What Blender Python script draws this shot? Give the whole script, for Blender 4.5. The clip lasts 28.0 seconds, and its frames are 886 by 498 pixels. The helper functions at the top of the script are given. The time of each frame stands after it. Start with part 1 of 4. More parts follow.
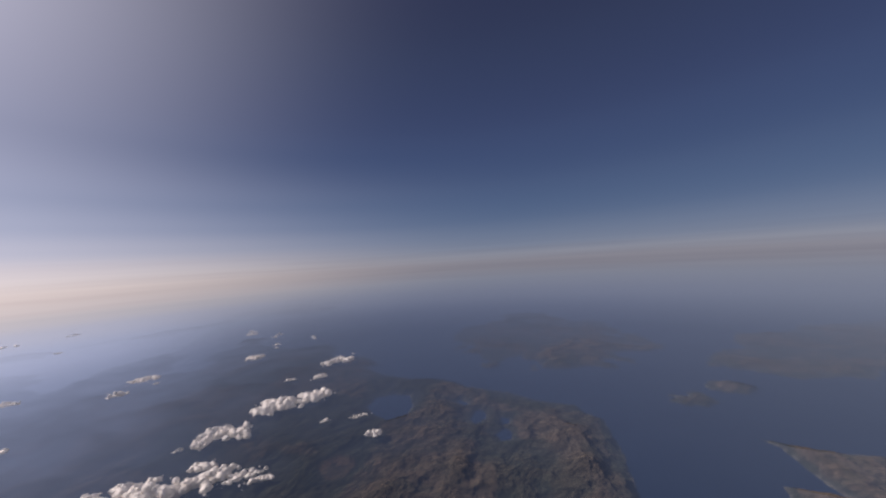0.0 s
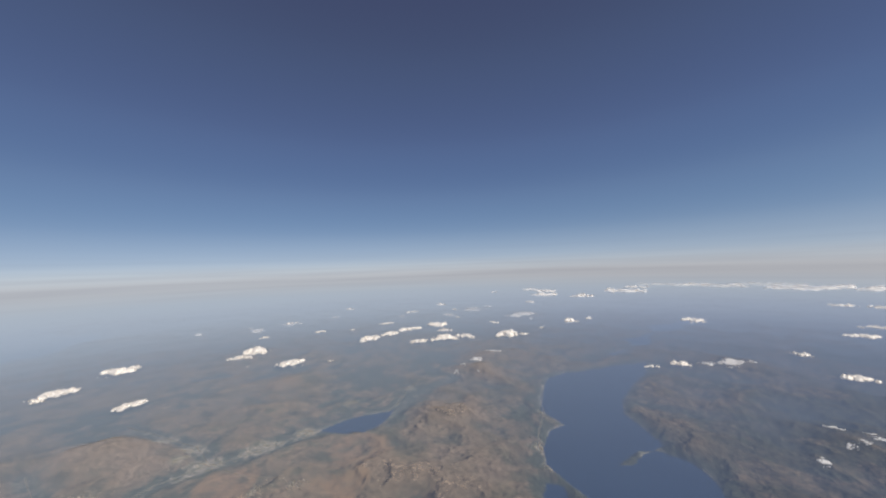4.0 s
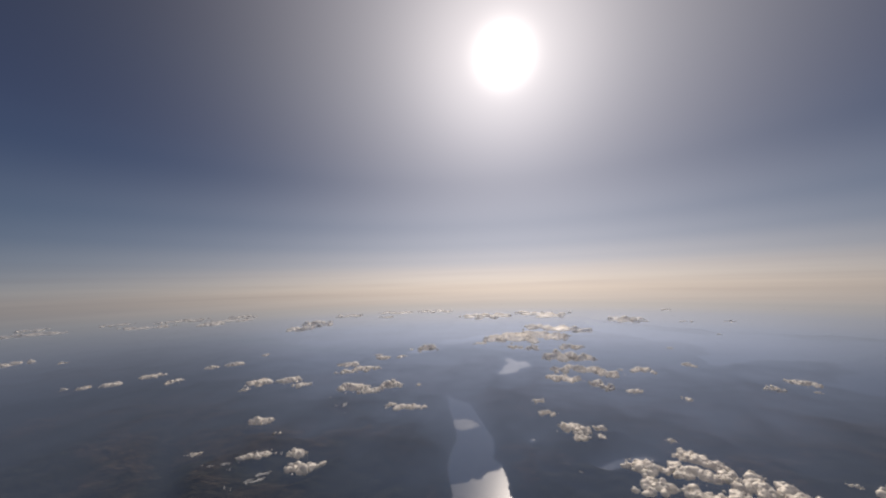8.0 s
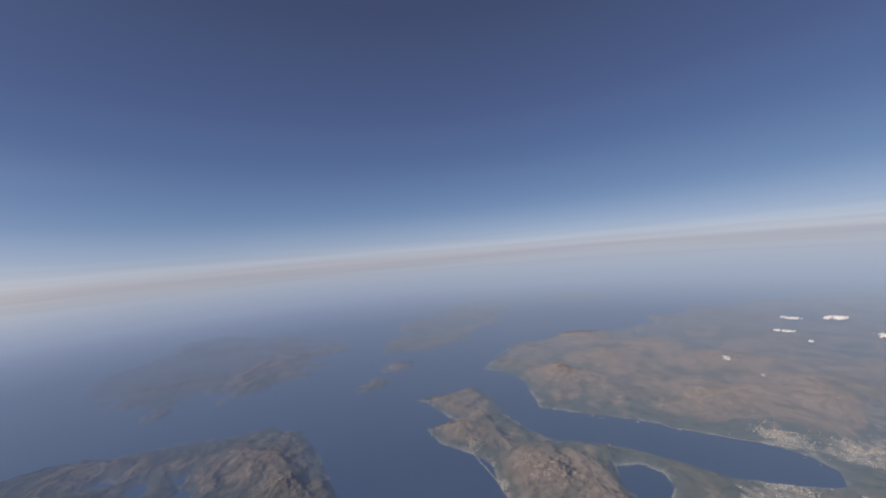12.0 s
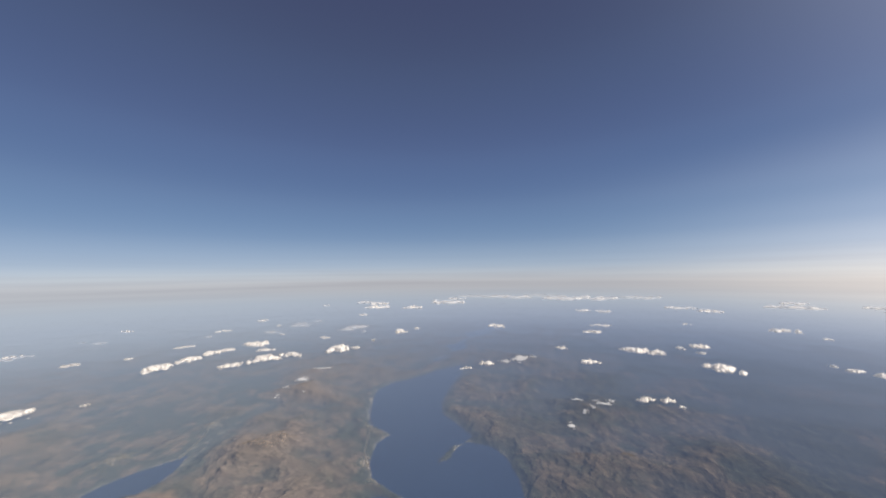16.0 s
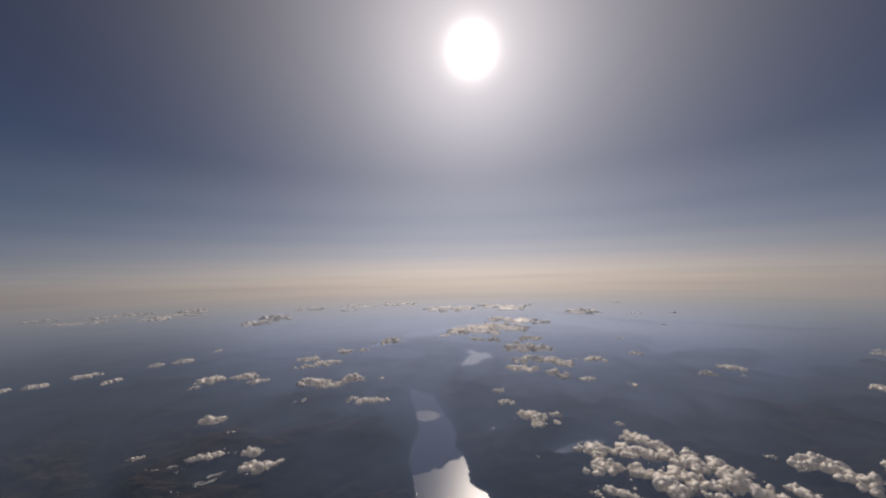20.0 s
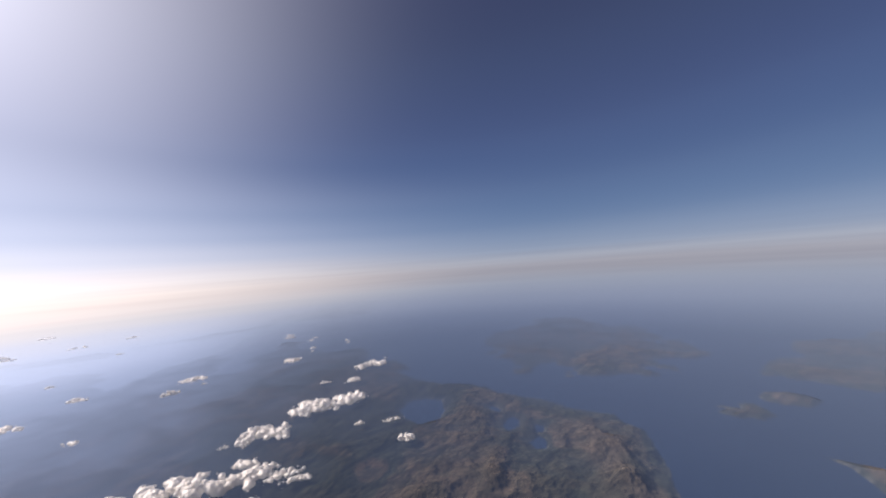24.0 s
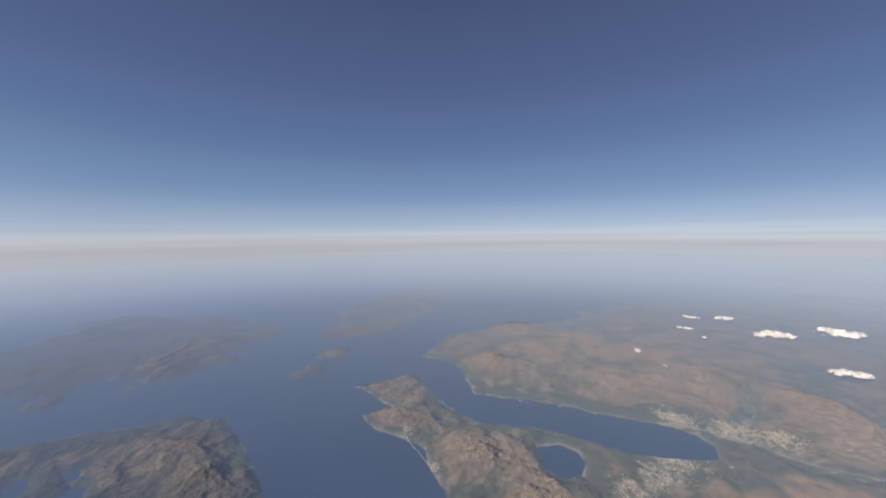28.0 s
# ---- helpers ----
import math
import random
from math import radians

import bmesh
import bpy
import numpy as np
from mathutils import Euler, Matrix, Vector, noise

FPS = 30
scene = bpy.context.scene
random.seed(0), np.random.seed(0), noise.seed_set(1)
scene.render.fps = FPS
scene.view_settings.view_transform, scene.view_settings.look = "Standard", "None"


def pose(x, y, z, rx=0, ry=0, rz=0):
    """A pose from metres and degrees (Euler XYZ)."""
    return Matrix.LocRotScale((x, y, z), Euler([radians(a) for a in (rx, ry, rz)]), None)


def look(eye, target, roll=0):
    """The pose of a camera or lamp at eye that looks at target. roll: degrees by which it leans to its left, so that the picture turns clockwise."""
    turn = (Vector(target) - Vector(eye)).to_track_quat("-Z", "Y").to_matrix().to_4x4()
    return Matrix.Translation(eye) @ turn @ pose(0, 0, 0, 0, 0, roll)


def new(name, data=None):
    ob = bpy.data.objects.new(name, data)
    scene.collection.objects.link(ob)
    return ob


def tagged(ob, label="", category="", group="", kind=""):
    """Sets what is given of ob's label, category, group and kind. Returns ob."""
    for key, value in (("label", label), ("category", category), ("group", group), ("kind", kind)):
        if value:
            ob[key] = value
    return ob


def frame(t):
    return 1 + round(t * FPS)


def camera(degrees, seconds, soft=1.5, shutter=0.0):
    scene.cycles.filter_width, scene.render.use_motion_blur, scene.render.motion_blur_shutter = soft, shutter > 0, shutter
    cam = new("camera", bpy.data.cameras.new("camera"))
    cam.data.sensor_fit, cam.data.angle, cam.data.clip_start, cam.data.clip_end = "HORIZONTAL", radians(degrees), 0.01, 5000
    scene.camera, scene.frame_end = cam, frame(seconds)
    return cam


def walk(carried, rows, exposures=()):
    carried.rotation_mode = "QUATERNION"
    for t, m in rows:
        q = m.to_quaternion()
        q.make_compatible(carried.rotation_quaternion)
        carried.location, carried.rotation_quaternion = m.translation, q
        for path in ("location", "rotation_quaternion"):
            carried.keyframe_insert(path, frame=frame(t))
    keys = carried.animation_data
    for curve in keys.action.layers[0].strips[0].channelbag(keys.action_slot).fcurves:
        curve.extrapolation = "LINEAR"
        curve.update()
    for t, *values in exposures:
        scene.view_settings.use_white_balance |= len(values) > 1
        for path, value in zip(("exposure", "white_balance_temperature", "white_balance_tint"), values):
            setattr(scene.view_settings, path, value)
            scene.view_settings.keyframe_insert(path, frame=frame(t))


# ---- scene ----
# A model of the place at 1 : 100 (one unit is 100 m), on the curved earth, seen from about 14 km up.
EYE_HEIGHT, EARTH = 140.0, 63710.0
cam = camera(105.0, 28.0, soft=2.3)
ROWS = [
    (0.0, 91.60, 3.73, -76.01),
    (0.5, 93.71, 3.31, -98.00),
    (1.0, 94.22, 4.10, -119.15),
    (1.5, 93.90, 4.65, -139.57),
    (2.0, 93.41, 3.76, -159.10),
    (2.5, 92.42, 2.00, -177.29),
    (3.0, 92.59, 1.08, -194.22),
    (3.5, 93.25, 1.24, -210.36),
    (4.0, 92.84, 2.00, -226.09),
    (4.5, 91.15, 3.30, -241.14),
    (5.0, 89.56, 4.36, -255.71),
    (5.5, 89.42, 4.40, -269.98),
    (6.0, 90.38, 3.46, -284.08),
    (6.5, 92.82, 2.74, -297.78),
    (7.0, 94.53, 2.34, -312.99),
    (7.5, 95.30, 2.34, -330.08),
    (8.0, 95.59, 1.57, -348.84),
    (8.5, 95.90, 0.23, -368.27),
    (9.0, 96.32, 0.48, -387.46),
    (9.5, 96.46, 1.73, -406.22),
    (10.0, 95.13, 3.41, -424.04),
    (10.5, 92.57, 4.83, -440.39),
    (11.0, 90.79, 5.06, -455.56),
    (11.5, 90.21, 4.81, -470.03),
    (12.0, 89.91, 4.75, -484.24),
    (12.5, 90.41, 4.59, -498.43),
    (13.0, 91.49, 4.09, -513.00),
    (13.5, 92.93, 3.02, -528.31),
    (14.0, 94.51, 0.62, -544.21),
    (14.5, 96.50, -1.34, -561.43),
    (15.0, 98.08, -1.63, -579.53),
    (15.5, 97.45, 0.05, -597.32),
    (16.0, 94.31, 0.76, -613.25),
    (16.5, 91.09, 0.22, -628.19),
    (17.0, 89.30, -0.65, -641.86),
    (17.5, 90.07, -1.07, -654.97),
    (18.0, 92.62, 0.71, -667.58),
    (18.5, 94.16, 3.13, -679.83),
    (19.0, 94.70, 4.41, -691.72),
    (19.5, 94.54, 4.07, -703.42),
    (20.0, 94.29, 1.26, -714.81),
    (20.5, 95.40, -2.05, -725.93),
    (21.0, 96.61, -3.13, -736.98),
    (21.5, 96.45, -2.30, -747.81),
    (22.0, 94.44, 0.74, -758.06),
    (22.5, 91.03, 3.52, -767.43),
    (23.0, 89.35, 5.19, -776.19),
    (23.5, 90.28, 5.10, -783.86),
    (24.0, 92.69, 4.42, -791.01),
    (24.5, 95.50, 4.35, -798.24),
    (25.0, 97.99, 4.99, -805.60),
    (25.5, 97.69, 4.91, -813.23),
    (26.0, 95.06, 4.15, -821.00),
    (26.5, 91.09, 2.48, -828.96),
    (27.0, 87.93, 0.34, -836.98),
    (27.5, 86.87, -0.49, -845.00),
    (28.0, 87.58, 0.62, -853.10),
]

EXPOSURES = [(0.0, -0.75, 6400, 24), (0.5, -0.34, 6400, 19), (1.0, 0.0, 6450, 16), (2.0, 0.2, 6650, 12), (3.0, 0.2, 6650, 11), (5.5, 0.22, 6800, 13), (6.0, 0.2, 6850, 15),
             (7.0, -0.32, 6800, 15), (8.0, -0.93, 7000, 16), (9.0, -1.25, 6700, 18), (10.0, -1.1, 6350, 22), (11.0, -0.12, 6350, 20), (12.0, 0.1, 6400, 16),
             (14.0, 0.25, 6600, 10), (16.0, 0.3, 6750, 12), (17.0, 0.22, 6900, 17), (18.0, -0.3, 6900, 17), (19.0, -0.8, 6900, 15), (20.0, -1.2, 6900, 17), (21.0, -1.3, 6650, 19),
             (22.0, -1.25, 6500, 22), (22.5, -0.8, 6400, 20), (25.0, 0.03, 6400, 20), (26.0, 0.24, 6500, 18), (28.0, 0.33, 6700, 14)]
walk(cam, [(t, pose(0, 0, EYE_HEIGHT, rx, ry, rz)) for t, rx, ry, rz in ROWS], EXPOSURES)

# ---- sky and sun ----
SUN_HEIGHT = radians(34.4)
SUN_TURN = radians(0.7)
SUN_WAY = Vector((math.sin(SUN_TURN) * math.cos(SUN_HEIGHT), math.cos(SUN_TURN) * math.cos(SUN_HEIGHT), math.sin(SUN_HEIGHT)))


def node(tree, kind, **values):
    n = tree.nodes.new(kind)
    for key, v in values.items():
        n.inputs[key].default_value = v
    return n


def maths(tree, op, a, b=None):
    n = tree.nodes.new("ShaderNodeMath")
    n.operation = op
    for i, v in enumerate((a, b)):
        if v is None:
            continue
        if isinstance(v, (int, float)):
            n.inputs[i].default_value = v
        else:
            tree.links.new(v, n.inputs[i])
    return n.outputs[0]


def ramp(tree, fac, stops, blend="LINEAR"):
    n = tree.nodes.new("ShaderNodeValToRGB")
    cr = n.color_ramp
    cr.interpolation = blend
    while len(cr.elements) < len(stops):
        cr.elements.new(0.5)
    for e, (p, c) in zip(cr.elements, stops):
        e.position = p
        e.color = (*c, 1) if len(c) == 3 else c
    tree.links.new(fac, n.inputs[0])
    return n.outputs[0]


def mixed(tree, fac, a, b, blend="MIX"):
    n = tree.nodes.new("ShaderNodeMix")
    n.data_type, n.blend_type = "RGBA", blend
    for sock, v in ((n.inputs["Factor"], fac), (n.inputs["A"], a), (n.inputs["B"], b)):
        if isinstance(v, (int, float)):
            sock.default_value = v
        elif isinstance(v, tuple):
            sock.default_value = (*v, 1)
        else:
            tree.links.new(v, sock)
    return n.outputs["Result"]


world = bpy.data.worlds.new("sky")
scene.world = world
world.use_nodes = True
wt = world.node_tree
wt.nodes.clear()
sky = wt.nodes.new("ShaderNodeTexSky")
sky.sky_type, sky.sun_disc = "NISHITA", False
sky.sun_elevation, sky.sun_rotation = SUN_HEIGHT, SUN_TURN
sky.altitude, sky.dust_density = 9000.0, 1.0
way = wt.nodes.new("ShaderNodeTexCoord")
unit = wt.nodes.new("ShaderNodeVectorMath")
unit.operation = "NORMALIZE"
wt.links.new(way.outputs["Generated"], unit.inputs[0])
split = wt.nodes.new("ShaderNodeSeparateXYZ")
wt.links.new(unit.outputs[0], split.inputs[0])
# the haze of the far air thickens towards the horizon, from blue to a pale warm band
rise = maths(wt, "ADD", maths(wt, "MULTIPLY", split.outputs[2], 1.0), 0.2)
air = ramp(wt, rise, [(0.0, (0.178, 0.222, 0.305)), (0.07, (0.243, 0.29, 0.376)), (0.105, (0.266, 0.308, 0.386)), (0.135, (0.28, 0.313, 0.37)), (0.158, (0.29, 0.298, 0.33)), (0.172, (0.285, 0.282, 0.306)), (0.188, (0.31, 0.316, 0.343)),
                     (0.225, (0.245, 0.297, 0.365)), (0.30, (0.137, 0.21, 0.322)), (0.415, (0.083, 0.139, 0.258)), (0.55, (0.06, 0.095, 0.198)), (0.75, (0.044, 0.063, 0.13)), (1.0, (0.036, 0.042, 0.097))], "CARDINAL")
# long thin layers of dust and veil cloud low in the sky
stretch = wt.nodes.new("ShaderNodeVectorMath")
stretch.operation = "MULTIPLY"
stretch.inputs[1].default_value = (1.6, 1.6, 95.0)
wt.links.new(unit.outputs[0], stretch.inputs[0])
layers = node(wt, "ShaderNodeTexNoise", Scale=1.0, Detail=5.0, Roughness=0.55)
wt.links.new(stretch.outputs[0], layers.inputs["Vector"])
bands = ramp(wt, layers.outputs[0], [(0.3, (0.92, 0.91, 0.92)), (0.5, (1.0, 1.0, 1.0)), (0.68, (1.05, 1.045, 1.035))])
low_sky = ramp(wt, rise, [(0.12, (0, 0, 0)), (0.15, (0.75, 0.75, 0.75)), (0.2, (1, 1, 1)), (0.245, (0.25, 0.25, 0.25)), (0.29, (0, 0, 0))])
dot = wt.nodes.new("ShaderNodeVectorMath")
dot.operation = "DOT_PRODUCT"
wt.links.new(unit.outputs[0], dot.inputs[0])
dot.inputs[1].default_value = SUN_WAY
near = maths(wt, "MAXIMUM", dot.outputs["Value"], 0.0)
glow = mixed(wt, 1.0, maths(wt, "MULTIPLY", maths(wt, "POWER", near, 6.5), 0.72), (0.94, 0.955, 1.0), "MULTIPLY")
halo = mixed(wt, 1.0, maths(wt, "ADD", maths(wt, "MULTIPLY", maths(wt, "POWER", near, 50.0), 0.7), maths(wt, "MULTIPLY", maths(wt, "POWER", near, 14.0), 0.3)), (1.0, 0.98, 0.97), "MULTIPLY")
disc = mixed(wt, 1.0, maths(wt, "ADD", maths(wt, "MULTIPLY", maths(wt, "POWER", near, 600.0), 2.2), maths(wt, "MULTIPLY", maths(wt, "POWER", near, 2500.0), 30.0)), (1.0, 0.98, 0.95), "MULTIPLY")
low = ramp(wt, rise, [(0.0, (0.185, 0.22, 0.29)), (0.07, (0.285, 0.31, 0.365)), (0.105, (0.4, 0.385, 0.38)), (0.13, (0.54, 0.455, 0.345)), (0.15, (0.7, 0.56, 0.4)), (0.185, (0.74, 0.585, 0.405)), (0.22, (0.66, 0.525, 0.375)), (0.262, (0.42, 0.375, 0.33)), (0.31, (0.26, 0.25, 0.245)), (0.37, (0.14, 0.14, 0.145)), (0.5, (0, 0, 0))], "EASE")
warm = mixed(wt, 1.0, maths(wt, "MULTIPLY", maths(wt, "POWER", near, 2.4), 1.7), low, "MULTIPLY")
# below the horizon this holds the painted haze colour, darker downwards
sink = ramp(wt, maths(wt, "ADD", split.outputs[2], 0.6), [(0.05, (0.58, 0.62, 0.68)), (0.4, (1.0, 1.0, 1.0))])
total = mixed(wt, 1.0, mixed(wt, 1.0, mixed(wt, 0.015, air, sky.outputs[0], "ADD"), mixed(wt, 1.0, glow, halo, "ADD"), "ADD"), mixed(wt, 1.0, disc, warm, "ADD"), "ADD")
total = mixed(wt, 1.0, total, sink, "MULTIPLY")
# painted haze below the horizon: brighter towards the sun, dimmer to the sides
side = ramp(wt, maths(wt, "ADD", maths(wt, "MULTIPLY", split.outputs[1], -0.5), 0.5), [(0.0, (1.45, 1.45, 1.5)), (0.08, (1.24, 1.25, 1.31)), (0.14, (0.88, 0.89, 0.93)), (0.2, (0.74, 0.75, 0.79)), (0.32, (0.74, 0.77, 0.85)), (0.6, (0.87, 0.89, 0.95)), (0.85, (1.02, 1.02, 1.0))])
deep_down = ramp(wt, rise, [(0.05, (1, 1, 1)), (0.135, (0, 0, 0))])
total = mixed(wt, deep_down, total, mixed(wt, 1.0, total, side, "MULTIPLY"))
total = mixed(wt, low_sky, total, mixed(wt, 1.0, total, bands, "MULTIPLY"))
bg = wt.nodes.new("ShaderNodeBackground")
bg.inputs["Strength"].default_value = 1.0
wt.links.new(total, bg.inputs["Color"])
out = wt.nodes.new("ShaderNodeOutputWorld")
wt.links.new(bg.outputs[0], out.inputs[0])

sun = new("sun", bpy.data.lights.new("sun", "SUN"))
sun.data.energy, sun.data.angle, sun.data.color = 5.0, radians(0.53), (1.0, 0.94, 0.84)
sun.matrix_world = look(SUN_WAY * 1000, (0, 0, 0))

# ---- materials ----
def material(name):
    m = bpy.data.materials.new(name)
    m.use_nodes = True
    m.node_tree.nodes.clear()
    return m, m.node_tree


def finish(tree, shader):
    o = tree.nodes.new("ShaderNodeOutputMaterial")
    tree.links.new(shader, o.inputs[0])


def coords(tree, scale):
    t = tree.nodes.new("ShaderNodeTexCoord")
    v = tree.nodes.new("ShaderNodeVectorMath")
    v.operation = "SCALE"
    tree.links.new(t.outputs["Object"], v.inputs[0])
    v.inputs["Scale"].default_value = scale
    return v.outputs[0]


def grain(tree, scale, detail=6.0, rough=0.55, kind="ShaderNodeTexNoise"):
    n = tree.nodes.new(kind)
    n.inputs["Scale"].default_value = 1.0
    if kind == "ShaderNodeTexNoise":
        n.inputs["Detail"].default_value, n.inputs["Roughness"].default_value = detail, rough
    tree.links.new(coords(tree, scale), n.inputs["Vector"])
    return n.outputs[0]


def fade_to_haze(tree, shader, thickness, bend=0.95, settled=False):
    """Paint haze into a material: with distance it turns see-through to the sky colour behind; settled fades low ground
    more.
    """
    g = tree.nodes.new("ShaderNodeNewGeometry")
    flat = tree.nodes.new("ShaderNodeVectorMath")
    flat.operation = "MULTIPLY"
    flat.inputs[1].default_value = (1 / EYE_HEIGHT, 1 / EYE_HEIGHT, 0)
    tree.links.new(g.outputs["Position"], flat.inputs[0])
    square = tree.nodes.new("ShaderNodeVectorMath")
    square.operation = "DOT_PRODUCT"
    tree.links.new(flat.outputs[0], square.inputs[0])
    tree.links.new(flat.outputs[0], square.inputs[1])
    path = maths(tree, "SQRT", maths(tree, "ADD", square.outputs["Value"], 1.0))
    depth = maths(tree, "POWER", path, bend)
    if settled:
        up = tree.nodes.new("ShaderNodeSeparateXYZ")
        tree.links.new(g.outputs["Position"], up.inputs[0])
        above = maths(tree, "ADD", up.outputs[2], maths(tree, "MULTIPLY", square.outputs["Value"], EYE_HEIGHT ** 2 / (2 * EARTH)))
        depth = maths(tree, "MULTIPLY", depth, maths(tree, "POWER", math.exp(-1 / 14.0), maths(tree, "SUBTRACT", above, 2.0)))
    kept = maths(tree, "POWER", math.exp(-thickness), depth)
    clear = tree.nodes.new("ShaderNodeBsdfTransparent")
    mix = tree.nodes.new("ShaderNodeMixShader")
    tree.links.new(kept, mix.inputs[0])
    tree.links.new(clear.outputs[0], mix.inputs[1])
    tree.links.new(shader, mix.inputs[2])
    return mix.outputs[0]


# how strongly haze is painted into the land and cloud materials
HAZE_LAND, HAZE_CLOUD = 0.33, 0.24


def principled(tree, color, rough=0.9, spec=0.2, bump=None, strength=0.3, distance=0.3):
    p = node(tree, "ShaderNodeBsdfPrincipled", Roughness=rough)
    p.inputs["Specular IOR Level"].default_value = spec
    if isinstance(color, tuple):
        p.inputs["Base Color"].default_value = (*color, 1)
    else:
        tree.links.new(color, p.inputs["Base Color"])
    if bump is not None:
        b = node(tree, "ShaderNodeBump", Strength=strength, Distance=distance)
        tree.links.new(bump, b.inputs["Height"])
        tree.links.new(b.outputs[0], p.inputs["Normal"])
    return p


def water_shader(tt):
    """Blue water, calm or ruffled by wind."""
    deep = ramp(tt, grain(tt, 0.02, 3.0), [(0.3, (0.016, 0.037, 0.085)), (0.7, (0.023, 0.048, 0.1))])
    wp = principled(tt, deep, 0.22, 0.5)
    wind = ramp(tt, grain(tt, 0.03, 4.0), [(0.4, (0.045, 0.045, 0.045)), (0.6, (0.07, 0.07, 0.07))])
    place = tt.nodes.new("ShaderNodeTexCoord")
    xyz = tt.nodes.new("ShaderNodeSeparateXYZ")
    tt.links.new(place.outputs["Object"], xyz.inputs[0])
    # wind ruffles the south end of the sunny lake, a patch in its middle and two small lakes; the rest is calm
    line = maths(tt, "SUBTRACT", maths(tt, "MULTIPLY", xyz.outputs[0], 0.75), xyz.outputs[1])
    line = maths(tt, "ADD", line, maths(tt, "MULTIPLY", maths(tt, "SUBTRACT", grain(tt, 0.1, 3.0), 0.5), 22.0))
    ruffled = maths(tt, "GREATER_THAN", line, -281.0)
    flat_place = tt.nodes.new("ShaderNodeVectorMath")
    flat_place.operation = "MULTIPLY"
    flat_place.inputs[1].default_value = (1, 1, 0)
    tt.links.new(place.outputs["Object"], flat_place.inputs[0])
    for cx, cy, reach in ((-52, 350, 13.0), (0, 605, 60.0), (13, 332, 9.0)):
        far_off = tt.nodes.new("ShaderNodeVectorMath")
        far_off.operation = "DISTANCE"
        far_off.inputs[1].default_value = (cx, cy, 0)
        tt.links.new(flat_place.outputs[0], far_off.inputs[0])
        edge = maths(tt, "ADD", far_off.outputs["Value"], maths(tt, "MULTIPLY", maths(tt, "SUBTRACT", grain(tt, 0.22, 4.0), 0.5), 1.6 * reach))
        ruffled = maths(tt, "MAXIMUM", ruffled, maths(tt, "LESS_THAN", edge, reach))
    sheltered = maths(tt, "MULTIPLY", maths(tt, "GREATER_THAN", xyz.outputs[1], 150.0), maths(tt, "LESS_THAN", maths(tt, "ABSOLUTE", xyz.outputs[0]), 120.0))
    open_water = mixed(tt, sheltered, (0.27, 0.27, 0.27), wind)
    tt.links.new(mixed(tt, ruffled, open_water, mixed(tt, maths(tt, "GREATER_THAN", xyz.outputs[1], 300.0), (0.28, 0.28, 0.28), (0.42, 0.42, 0.42))), wp.inputs["Roughness"])
    wp.inputs["IOR"].default_value = 1.33
    return wp.outputs[0]


# land: heath, woods, fields, bare rock and pale shores
LAND, lt = material("land")
cover = lt.nodes.new("ShaderNodeAttribute")
cover.attribute_name = "cover"
cs = lt.nodes.new("ShaderNodeSeparateColor")
lt.links.new(cover.outputs["Color"], cs.inputs[0])
fine, broad, patch = grain(lt, 1.3), grain(lt, 0.045, 8.0), grain(lt, 0.35, 4.0)
heath = ramp(lt, broad, [(0.3, (0.074, 0.073, 0.055)), (0.45, (0.116, 0.101, 0.075)), (0.56, (0.164, 0.131, 0.096)), (0.68, (0.104, 0.099, 0.072))])
tufts = ramp(lt, grain(lt, 0.28, 7.0, 0.62), [(0.36, (0.38, 0.43, 0.36)), (0.47, (0.85, 0.88, 0.82)), (0.55, (1.1, 1.05, 1.0)), (0.66, (1.5, 1.36, 1.2))])
heath = mixed(lt, 0.6, heath, tufts, "MULTIPLY")
heath = mixed(lt, 0.35, heath, ramp(lt, fine, [(0.25, (0.5, 0.5, 0.5)), (0.7, (1.25, 1.2, 1.15))]), "MULTIPLY")
woods = ramp(lt, patch, [(0.3, (0.035, 0.043, 0.03)), (0.5, (0.06, 0.067, 0.046)), (0.7, (0.085, 0.09, 0.06))])
plots = node(lt, "ShaderNodeTexVoronoi", Scale=1.0)
lt.links.new(coords(lt, 0.42), plots.inputs["Vector"])
plot = lt.nodes.new("ShaderNodeSeparateColor")
lt.links.new(plots.outputs["Color"], plot.inputs[0])
fields = ramp(lt, plot.outputs[0], [(0.0, (0.12, 0.116, 0.075)), (0.2, (0.18, 0.16, 0.118)), (0.4, (0.09, 0.088, 0.057)), (0.55, (0.205, 0.18, 0.142)), (0.75, (0.145, 0.135, 0.092)), (0.9, (0.245, 0.22, 0.182))], "CONSTANT")
rock = ramp(lt, patch, [(0.3, (0.09, 0.072, 0.053)), (0.5, (0.155, 0.122, 0.092)), (0.7, (0.23, 0.182, 0.14))])
shore = ramp(lt, fine, [(0.3, (0.25, 0.23, 0.19)), (0.7, (0.5, 0.46, 0.4))])
land = mixed(lt, cs.outputs[1], heath, woods)
height = lt.nodes.new("ShaderNodeAttribute")
height.attribute_name = "rockiness"
land = mixed(lt, height.outputs["Fac"], land, rock)
bog = ramp(lt, grain(lt, 0.12, 6.0), [(0.3, (0.13, 0.095, 0.06)), (0.55, (0.2, 0.137, 0.085)), (0.75, (0.14, 0.11, 0.07))])
land = mixed(lt, cover.outputs["Alpha"], land, bog)
land = mixed(lt, cs.outputs[0], land, fields)
land = mixed(lt, cs.outputs[2], land, shore)
ld = node(lt, "ShaderNodeBsdfDiffuse", Roughness=1.0)
lt.links.new(land, ld.inputs["Color"])
lb = node(lt, "ShaderNodeBump", Strength=0.5, Distance=0.5)
lt.links.new(fine, lb.inputs["Height"])
